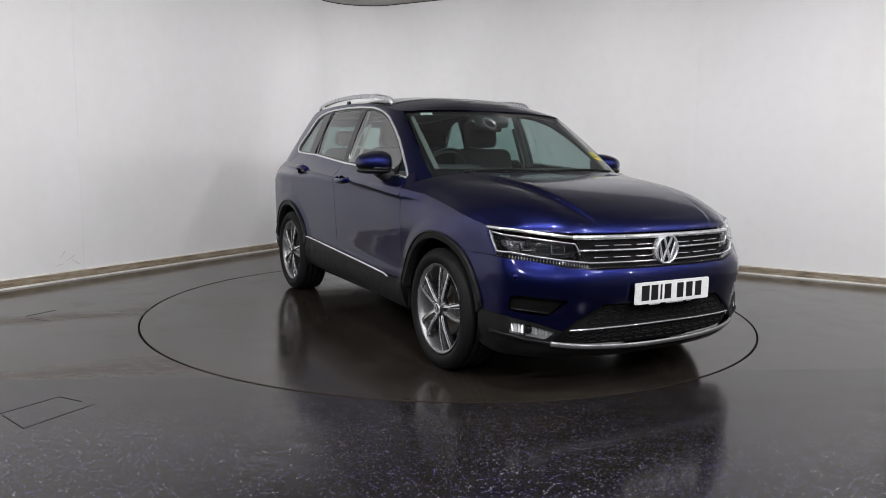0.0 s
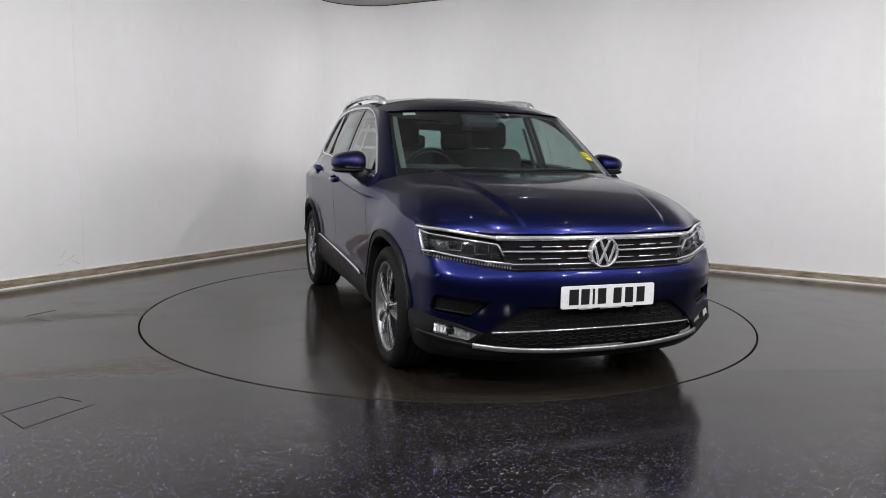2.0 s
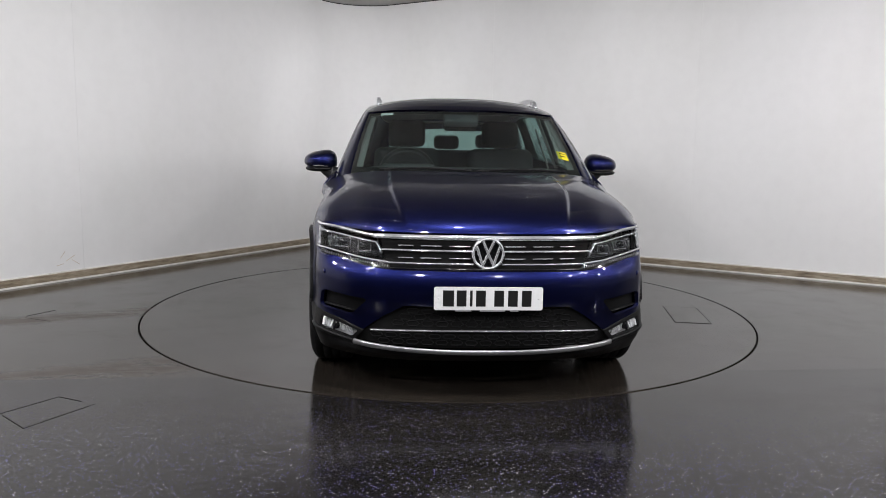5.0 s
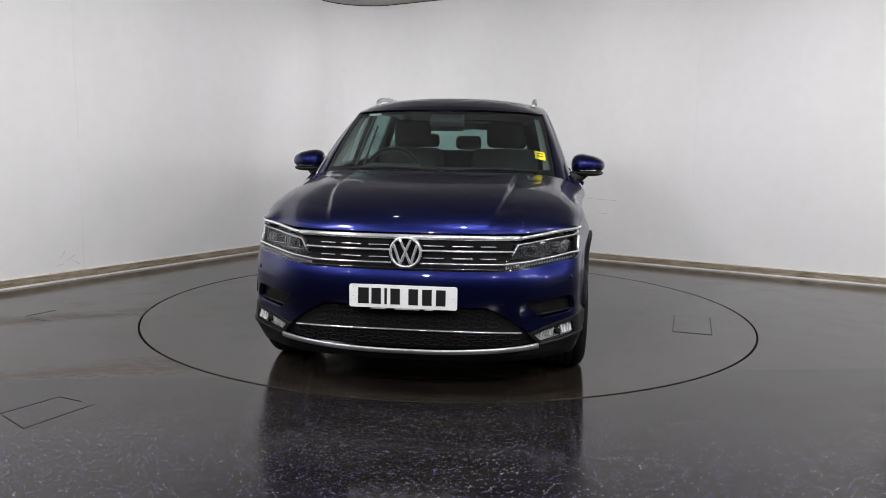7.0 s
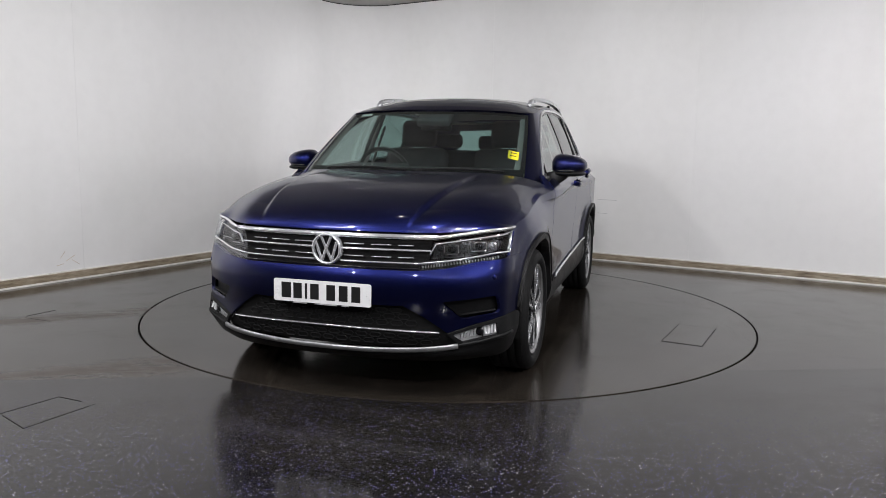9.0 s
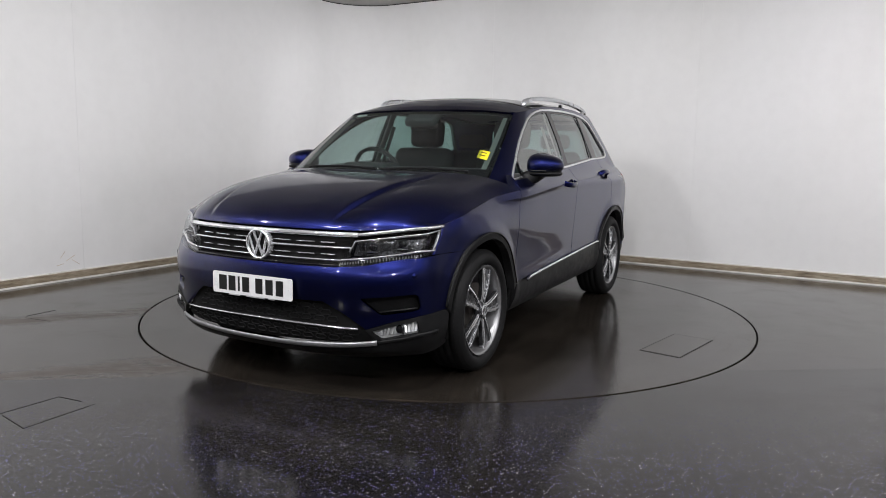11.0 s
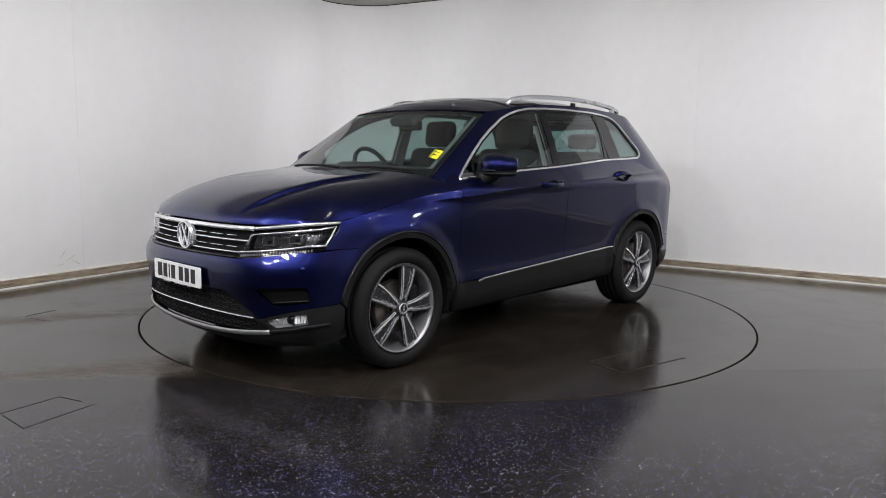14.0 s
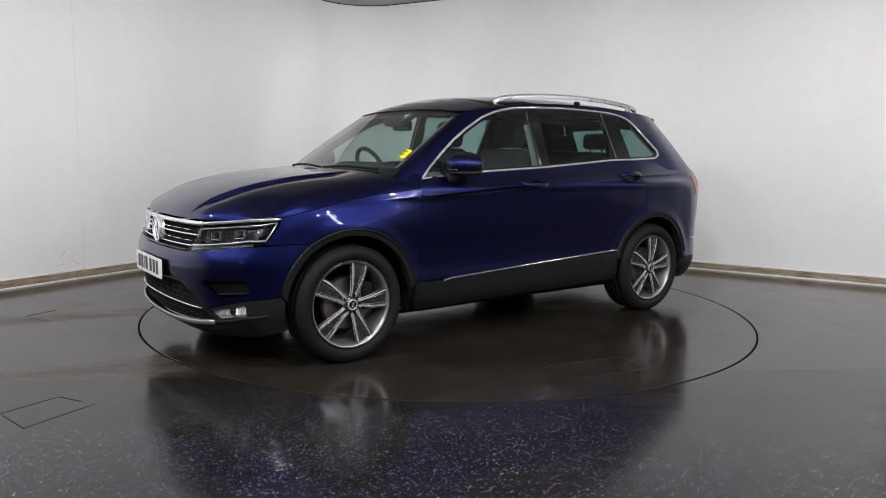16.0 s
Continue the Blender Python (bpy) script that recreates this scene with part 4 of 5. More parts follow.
    panel("radiator_grille", BODY, grille, SHELL, car, "black radiator grille", offset=-0.03, depth=0.01, spacing=0.04)
    bars = [fr(y, 0.806) for y in np.linspace(-0.545, 0.545, 25)]
    mould("grille_top_bar", BODY, bars, 0.0115, 0.010, BRIGHT, car, "broad chrome bar over the grille", offset=0.002)
    for z, w in ((0.741, 0.515), (0.684, 0.50)):
        for sg in (-1, 1):
            mould("grille_bar", BODY, [fr(sg * y, z) for y in np.linspace(0.07, w, 14)], 0.0048, 0.008, BRIGHT, car, "slim chrome bar", offset=-0.012)
            for y0, y1 in ((0.085, 0.185), (0.225, 0.325), (0.36, 0.435)):
                mould("grille_dash", BODY, [fr(sg * (y0 + (y1 - y0) * k / 4), z + 0.024) for k in range(5)], 0.0030, 0.006, BRIGHT, car, "short chrome dash", offset=-0.016)
    mould("grille_frame", BODY, [fr(y, 0.658) for y in np.linspace(-0.47, 0.47, 21)], 0.006, 0.008, GLOSS_BLACK, car, offset=-0.004)


# ---- car: bonnet, lamps, badges ----
def build_hood():
    def fn(u, v):
        w = 2 * v - 1
        a = np.abs(w)
        # front edge over the grille and the lamps, rear edge at the screen
        y0 = 0.838 * np.sin(a * np.pi / 2 * 0.995) / np.sin(np.pi / 2 * 0.995)
        x0 = np.interp(y0, FRONT_EDGE[0], FRONT_EDGE[1])
        y1, x1 = 0.868 * np.sin(a * np.pi / 2 * 0.8) / np.sin(np.pi / 2 * 0.8), 1.185 - 0.25 * a**3
        x, y = x0 + (x1 - x0) * u, y0 + (y1 - y0) * u
        # the outer edge follows the wing
        xe = FRONT_EDGE[1][-1] + (0.935 - FRONT_EDGE[1][-1]) * u
        ye, ze = np.interp(xe, EDGE[0], EDGE[1]), np.interp(xe, EDGE[0], EDGE[2])
        y = y + (ye - (0.838 + 0.030 * u)) * a**3
        zc = 0.826 + (1.094 - 0.826) * u + np.interp(u, SWELL[0], SWELL[1])
        t = np.clip(y / ye, 0, 1)
        z = ze + (zc - ze) * (1 - t**6.8)
        # raised middle field, bounded by a crisp crease on either side
        yc = np.interp(x, [1.2, 1.5, 1.75, 1.9, 2.06, 2.14], [0.492, 0.486, 0.472, 0.450, 0.418, 0.395])
        past = y - yc
        step = 1 / (1 + np.exp(-np.clip(past / 0.0045, -40, 40)))
        z = z - 0.024 * step * np.clip(u * 7, 0, 1) * np.clip((1.0 - u) * 5, 0, 1) * np.exp(-np.clip(past, 0, 1) / 0.13)
        return np.stack([x, y * np.sign(w), z], -1)
    grid_patch("bonnet", fn, 72, 321, PAINT, car)


yy = np.linspace(0, 0.838, 60)
FRONT_EDGE = (yy, np.array([BODY.place(BODY.s_of("y", float(q), 0.825), 0.825)[0][0] for q in yy]) - 0.004)
fine_u = np.linspace(0, 1, 200)
SWELL = (fine_u, np.array([0.276 * q**0.55 * (1 - q) ** 1.18 for q in fine_u]))
edge_x = np.linspace(0.92, 1.82, 60)
EDGE = (edge_x, np.array([BODY.place(BODY.s_of("x", float(q), shut_z(q)), shut_z(q))[0][1] for q in edge_x]), np.array([shut_z(q) + 0.002 for q in edge_x]))


def on(loft, kind, value, z, sink=0.0):
    """A pose on a loft: x along the surface, y up it, z outwards."""
    s = loft.s_of(kind, value, z)
    P, N = Vector(loft.place(s, z)[0]), Vector(loft.normal(s, z)[0])
    T = Vector((0, 0, 1)).cross(N).normalized()
    U = N.cross(T)
    m4 = Matrix((T, U, N)).transposed().to_4x4()
    return Matrix.Translation(P - N * sink) @ m4


def placed(bm, m4, mirror=False):
    bmesh.ops.transform(bm, matrix=m4, verts=bm.verts)
    if mirror:
        bmesh.ops.transform(bm, matrix=Matrix.Diagonal((1, -1, 1, 1)), verts=bm.verts)
        bmesh.ops.reverse_faces(bm, faces=bm.faces)
    return bm


def from_lists(v, f):
    bm = bmesh.new()
    vs = [bm.verts.new(tuple(map(float, q))) for q in v]
    for q in f:
        try:
            bm.faces.new([vs[i] for i in q])
        except ValueError:
            pass
    bmesh.ops.remove_doubles(bm, verts=bm.verts, dist=1e-6)
    bmesh.ops.recalc_face_normals(bm, faces=bm.faces)
    return bm


def build_headlamps():
    fr = lambda y, z: ("y", y, z)
    edge = [fr(0.455, 0.653), fr(0.50, 0.715), fr(0.528, 0.795), fr(0.66, 0.812), fr(0.78, 0.828), ("x", 1.80, 0.842), ("x", 1.815, 0.80), ("x", 1.895, 0.705), fr(0.80, 0.688), fr(0.66, 0.662)]
    e = [("s", BODY.s_of(*p), p[2]) for p in edge]
    for mr in (False, True):
        lamp = panel("headlamp", BODY, e, GLOSS_BLACK, car, "clear headlamp with chrome edged projector units", offset=-0.055, depth=0.02, mirror=mr, spacing=0.04)
        panel("lens", BODY, e, LENS, lamp, "clear lamp lens", offset=0.001, depth=0.055, mirror=mr, spacing=0.04).visible_shadow = False
        mould("brow_bar", BODY, [fr(0.548, 0.806), fr(0.66, 0.819), fr(0.76, 0.832), fr(0.82, 0.838), ("x", 1.80, 0.842)], 0.0075, 0.009, BRIGHT, lamp, "chrome bar", offset=0.002, mirror=mr)
        mould("frame_line", BODY, [fr(0.512, 0.722), fr(0.540, 0.776), fr(0.66, 0.792), fr(0.76, 0.806), fr(0.815, 0.812), ("x", 1.818, 0.824), ("x", 1.850, 0.775), ("x", 1.882, 0.730)], 0.0042, 0.009, BRIGHT, lamp, "chrome line", offset=-0.010, mirror=mr)
        mould("lower_line", BODY, [fr(0.478, 0.683), fr(0.60, 0.694), fr(0.72, 0.711), fr(0.80, 0.727), ("x", 1.884, 0.728)], 0.0055, 0.009, BRIGHT, lamp, "chrome line", offset=-0.002, mirror=mr)
        panel("led_tray", BODY, [("s", BODY.s_of(*p), p[2]) for p in (fr(0.465, 0.660), fr(0.475, 0.676), fr(0.60, 0.687), fr(0.72, 0.703), fr(0.80, 0.718), ("x", 1.88, 0.728), ("x", 1.89, 0.71), fr(0.79, 0.693), fr(0.65, 0.668))], GLOSS_BLACK, lamp, offset=-0.016, depth=0.02, mirror=mr, spacing=0.03)
        for k in range(27):
            y = 0.485 + 0.0125 * k
            z = 0.6695 + (y - 0.47) * 0.112
            part("led", placed(box((0.0055, 0.013, 0.006), bevel=0.0015, segments=1), on(BODY, "y", y, z, 0.013), mr), RIB, lamp)
        panel("bezel", BODY, [("s", BODY.s_of(*p), p[2]) for p in (fr(0.525, 0.708), fr(0.548, 0.770), fr(0.66, 0.785), fr(0.80, 0.803), ("x", 1.85, 0.772), fr(0.81, 0.738), fr(0.68, 0.716))], ALLOY_DARK, lamp, offset=-0.045, depth=0.01, mirror=mr, spacing=0.03)
        for y, w in ((0.615, 0.075), (0.725, 0.085)):
            z = 0.745 + (y - 0.615) * 0.16
            here = on(BODY, "y", y, z, 0.040) @ Matrix.Rotation(-0.28, 4, "Y")
            unit = part("projector_unit", placed(box((w, 0.046, 0.022), bevel=0.008), here, mr), ALLOY_DARK, lamp)
            bm = bmesh.new()
            bmesh.ops.create_uvsphere(bm, u_segments=20, v_segments=10, radius=0.019)
            bmesh.ops.scale(bm, vec=(1.15, 0.95, 0.5), verts=bm.verts)
            part("projector_lens", placed(bm, here @ Matrix.Translation((0.004, 0, 0.010)), mr), GLOSS_BLACK, unit, smooth=True)
            for dx in (-w / 2 + 0.004, w / 2 - 0.004):
                part("bracket", placed(box((0.004, 0.030, 0.010), bevel=0.0015), here @ Matrix.Translation((dx, 0, 0.010)), mr), CHROME, unit)
            part("bracket", placed(box((w * 0.85, 0.004, 0.012), bevel=0.001), here @ Matrix.Translation((0, -0.024, 0.010)), mr), CHROME, unit)


def build_badge_and_plate():
    here = on(BODY, "y", 0.0, 0.734, -0.004)
    v, f = revolve([(0.066, -0.020), (0.066, 0.010), (0.070, 0.015), (0.076, 0.014), (0.079, 0.008), (0.079, -0.020)], 48, "z")
    badge = part("front_badge", placed(from_lists(v, f), here), ALLOY, car, "round chrome badge ring", smooth=True)
    v, f = revolve([(0.0, 0.001), (0.067, -0.002)], 40, "z")
    part("badge_ground", placed(from_lists(v, f), here), GLOSS_BLACK, badge)
    for x0, y0, x1, y1 in ((-0.026, 0.060, 0.026, -0.058), (0.026, 0.060, -0.026, -0.058), (-0.056, 0.036, -0.026, -0.058), (0.056, 0.036, 0.026, -0.058)):
        length, a = math.hypot(x1 - x0, y1 - y0), math.atan2(y1 - y0, x1 - x0)
        lift = 0.0065 if x0 * x1 < 0 and x0 > 0 else 0.006
        bar = Matrix.Translation(((x0 + x1) / 2, (y0 + y1) / 2, lift)) @ Matrix.Rotation(a, 4, "Z")
        part("badge_bar", placed(box((length, 0.013, 0.010), bevel=0.003), here @ bar), ALLOY, badge)
    here = Matrix.Translation((2.262, 0, 0.5265)) @ Matrix.Rotation(radians(90), 4, "Y") @ Matrix.Rotation(radians(90), 4, "Z")
    bm = bmesh.new()
    bmesh.ops.create_cube(bm, size=1.0)
    bmesh.ops.scale(bm, vec=(0.52, 0.111, 0.006), verts=bm.verts)
    bmesh.ops.bevel(bm, geom=[e for e in bm.edges if abs(e.verts[0].co.z - e.verts[1].co.z) > 0.001], offset=0.010, segments=4, affect="EDGES", profile=0.5)
    plate = part("number_plate", placed(bm, here @ Matrix.Translation((0, 0, 0.004))), PLATE, car, "white front number plate")
    part("plate_holder", placed(box((0.50, 0.108, 0.010), (0, -0.006, -0.006), 0.003), here), PLASTIC, plate)
    for k, x in enumerate((-0.183, -0.121, -0.075, -0.029, 0.058, 0.124, 0.190)):
        w = 0.012 if k == 2 else 0.046 if k else 0.052
        part("plate_bar", placed(box((w, 0.077, 0.0015), (x - 0.008, 0.001, 0.0072)), here), INK, plate)
    for x in (-0.24, 0.24):
        v, f = revolve([(0.0, 0.010), (0.004, 0.009), (0.005, 0.006)], 10, "z")
        part("plate_screw", placed(from_lists(v, f), here @ Matrix.Translation((x, 0, 0))), WHITE_PLASTIC, plate)
    for x, w in ((-0.12, 0.075), (0.02, 0.12), (0.125, 0.04)):
        part("maker_line", placed(box((w, 0.006, 0.002), (x, -0.060, 0.001)), here), SILVER_LAMP, plate)
    part("number_plate", placed(bm_plate_rear(), Matrix()), YELLOW, car, "yellow rear number plate")


def bm_plate_rear():
    return box((0.008, 0.52, 0.111), (-2.165, 0, 0.86), 0.003)


# ---- car: cabin ----
K = CABIN.knots
WS = K[3] + 0.035
WINDOW = [(0.875, 1.049), (0.808, 1.114), (0.700, 1.204), (0.585, 1.289), (0.470, 1.360), (0.318, 1.440), (0.215, 1.476), (0.12, 1.500), (0.0, 1.520), (-0.217, 1.532), (-0.5, 1.538), (-0.802, 1.534), (-0.98, 1.526), (-1.10, 1.512), (-1.185, 1.490), (-1.245, 1.455), (-1.352, 1.357), (-1.468, 1.250), (-1.472, 1.215), (-1.42, 1.190), (-1.152, 1.178), (-0.87, 1.172), (-0.163, 1.121), (0.398, 1.092)]


def shrunk(pts, d):
    """A polygon moved inwards by d."""
    q = np.array(pts)
    area = np.sum(q[:, 0] * np.roll(q[:, 1], -1) - np.roll(q[:, 0], -1) * q[:, 1])
    t = np.roll(q, -1, 0) - np.roll(q, 1, 0)
    t /= np.linalg.norm(t, axis=1)[:, None]
    n = np.stack([-t[:, 1], t[:, 0]], 1) * (1 if area > 0 else -1)
    return [tuple(v) for v in q + n * d]


def cut(pts, x0, x1):
    """The stretch of a polygon between two slanted cuts given as (x at z 1.1, x at z 1.5)."""
    q = [Vector(p) for p in pts]
    for (lo, hi), sign in ((x0, 1), (x1, -1)):
        out = []
        side = lambda p: sign * (p.x - (lo + (hi - lo) * (p.y - 1.1) / 0.4))
        for i, p in enumerate(q):
            r = q[(i + 1) % len(q)]
            a, b = side(p), side(r)
            if a >= 0:
                out.append(p)
            if a * b < 0:
                out.append(p + (r - p) * (a / (a - b)))
        q = out
    return [tuple(p) for p in q]


def build_cabin():
    xz = lambda pts: [("x", float(a), float(b)) for a, b in pts]
    top = [("s", s, float(cabin_top(s)) - 0.002) for s in np.linspace(WS + 0.012, K[12], 46)]
    side = [("s", WS + 0.012, 1.002)] + top + [("s", K[12], 1.03)]
    side = side[::-1]
    hole = xz(shrunk(WINDOW, 0.004))
    pair("cabin_side", CABIN, side, PAINT, car, "blue roof pillars and side frame", holes=[hole], spacing=0.035, depth=0.03)
    inner = shrunk(WINDOW, 0.006)
    panes = [(cut(shrunk(WINDOW, 0.018), (-0.12, -0.125), (2, 2)), GLASS, "front side window"),
             (cut(shrunk(WINDOW, 0.018), (-0.845, -0.90), (-0.20, -0.205)), PRIVACY, "dark rear side window"),
             (cut(shrunk(WINDOW, 0.018), (-3, -3), (-1.13, -1.05)), PRIVACY, "dark rear quarter window")]
    for mr in (False, True):
        frame_part = panel("window_frame", CABIN, xz(inner), GLOSS_BLACK, car, "gloss black window frame and pillars", holes=[xz(q) for q, _, _ in panes], offset=-0.004, depth=0.03, mirror=mr)
        for q, mat, label in panes:
            panel("window_pane", CABIN, xz(q), mat, frame_part, label, offset=-0.008, depth=0.004, mirror=mr, spacing=0.08)
        mould("window_chrome", CABIN, xz(WINDOW), 0.0085, 0.009, BRIGHT, car, "chrome window surround", closed=True, mirror=mr, step=0.025)
        part("quarter_divider", placed(box((0.010, 0.40, 0.008), bevel=0.002), on(CABIN, "x", -0.905, 1.34, 0.004) @ Matrix.Rotation(0.115, 4, "Z"), mr), LAMP_GREY, frame_part)
        # black corner of the front window
        part("quarter_divider", placed(box((0.018, 0.15, 0.008), bevel=0.002), on(CABIN, "x", 0.72, 1.125, 0.004), mr), GLOSS_BLACK, frame_part)
    # windscreen with black border
    ws = [("s", s, 1.070) for s in np.linspace(-WS, WS, 30)] + [("s", s, float(cabin_top(s)) - 0.012) for s in np.linspace(WS, -WS, 30)]
    panel("windscreen", CABIN, ws, GLASS, car, "clear green tinted windscreen", offset=-0.002, depth=0.005, spacing=0.08)
    clear = [("s", s, 1.118) for s in np.linspace(-WS + 0.022, WS - 0.022, 30)] + [("s", s, float(cabin_top(s)) - 0.022) for s in np.linspace(WS - 0.022, -WS + 0.022, 30)]
    panel("windscreen_border", CABIN, ws, GLOSS_BLACK, car, "black windscreen border", holes=[clear], offset=-0.008, depth=0.003, spacing=0.06)
    # rear screen and upper tailgate
    g0, g1 = K[12] + 0.09, CABIN.end - 0.001
    rear = [("s", K[12] + 0.004, 1.03), ("s", K[12] + 0.004, 1.512), ("s", g1, 1.512), ("s", g1, 1.45), ("s", g0, 1.43), ("s", g0 + 0.02, 1.15), ("s", g1, 1.13), ("s", g1, 1.03)]
    pair("upper_tailgate", CABIN, rear, PAINT, car, spacing=0.05)
    pair("rear_screen", CABIN, [("s", g0, 1.43), ("s", g1, 1.45), ("s", g1, 1.13), ("s", g0 + 0.02, 1.15)], PRIVACY, car, "dark rear screen", offset=-0.004, spacing=0.08)
    # roof
    def edge(s):
        s = np.asarray(s, float)
        return CABIN.place(s, cabin_top(s))
    def roof(u, v, lower=0.0):
        w = v[:, None]
        uu = u[:, None]
        a = np.abs(2 * v - 1)
        sg = np.where(v < 0.5, -1.0, 1.0)
        front = edge(sg * a * WS)
        back = edge(sg * (CABIN.end - a * (CABIN.end - K[12])))
        left, right = edge(WS + u * (K[12] - WS)), edge(-(WS + u * (K[12] - WS)))
        c = [edge(np.full(len(u), q)) for q in (-WS, WS, -K[12], K[12])]
        P = (1 - uu) * front + uu * back + (1 - w) * right + w * left - ((1 - uu) * ((1 - w) * c[0] + w * c[1]) + uu * ((1 - w) * c[2] + w * c[3]))
        P[:, 2] += np.interp(u, ROOF[0], ROOF[1]) * (1 - a**2.6) - lower
        return P
    grid_patch("roof_header", lambda u, v: roof(0.10 * u, v), 24, 61, PAINT, car, "blue strip over the windscreen", depth=0.02)
    grid_patch("roof", lambda u, v: roof(0.104 + 0.896 * u, v), 100, 61, ROOF_GLASS, car, "gloss black glass roof", depth=0.02)
    grid_patch("headliner", lambda u, v: roof(0.02 + 0.95 * u, 0.03 + 0.94 * v, 0.035), 24, 24, HEADLINER, car, "grey fabric headliner", depth=0.01)
    part("roof_spoiler", box((0.20, 0.98, 0.030), (-1.655, 0, 1.514), 0.012, 3, Matrix.Rotation(radians(-5), 4, "Y")), PAINT, car, smooth=True)
    # roof rails
    for sg in (1, -1):
        xs = np.linspace(0.115, -1.38, 40)
        rise = 1.557 + 0.070 * np.clip(np.sin(np.pi * (xs + 1.38) / 1.495), 0, 1) ** 0.45
        pts = np.stack([xs, sg * (0.585 + 0.012 * np.sin(np.pi * (xs + 1.38) / 1.495)), rise], 1)
        v, f = sweep(pts, np.tile((0, 0, 1.0), (40, 1)), 0.015, 0.018, sides=8, sink=0.012)
        rail = mesh_part("roof_rail", v, f, SATIN, car, "satin silver roof rail")
        for x in (-0.70, -1.28):
            part("rail_foot", box((0.05, 0.022, 0.07), (x, sg * 0.59, 1.568), 0.008), GLOSS_BLACK if x == -0.70 else SATIN, rail)
    # stickers on the glass
    panel("screen_sticker", CABIN, [("y", 0.600, 1.235), ("y", 0.668, 1.222), ("y", 0.676, 1.172), ("y", 0.608, 1.186)], YELLOW, car, "small yellow paper sticker on the windscreen", offset=-0.004, depth=0.001)
    for k in range(2):
        mould("sticker_line", CABIN, [("y", 0.618, 1.217 - 0.016 * k), ("y", 0.656, 1.2095 - 0.016 * k)], 0.0018, 0.0004, LAMP_GREY, car, offset=0.001)
    panel("screen_tag", CABIN, [("y", -0.555, 1.474), ("y", -0.475, 1.478), ("y", -0.475, 1.463), ("y", -0.560, 1.458)], WHITE_PLASTIC, car, "small white tag on the windscreen", offset=-0.003, depth=0.001)
    for y0, y1 in ((0.05, 0.62), (-0.55, 0.02)):
        arm = [("y", y0 + (y1 - y0) * k / 12, 1.088 + 0.012 * math.sin(math.pi * k / 12)) for k in range(13)]
        w = mould("wiper", CABIN, arm, 0.006, 0.010, PLASTIC, car, "black windscreen wiper", offset=0.012)
        part("wiper_pivot", placed(box((0.045, 0.018, 0.014), bevel=0.005), on(CABIN, "y", y0 + 0.05, 1.082, -0.012)), PLASTIC, w)


ROOF = (np.array([0, 0.025, 0.05, 0.08, 0.12, 0.2, 0.35, 0.5, 0.7, 0.85, 1.0]), np.array([0.0, 0.026, 0.043, 0.053, 0.057, 0.055, 0.050, 0.048, 0.043, 0.034, 0.017]))


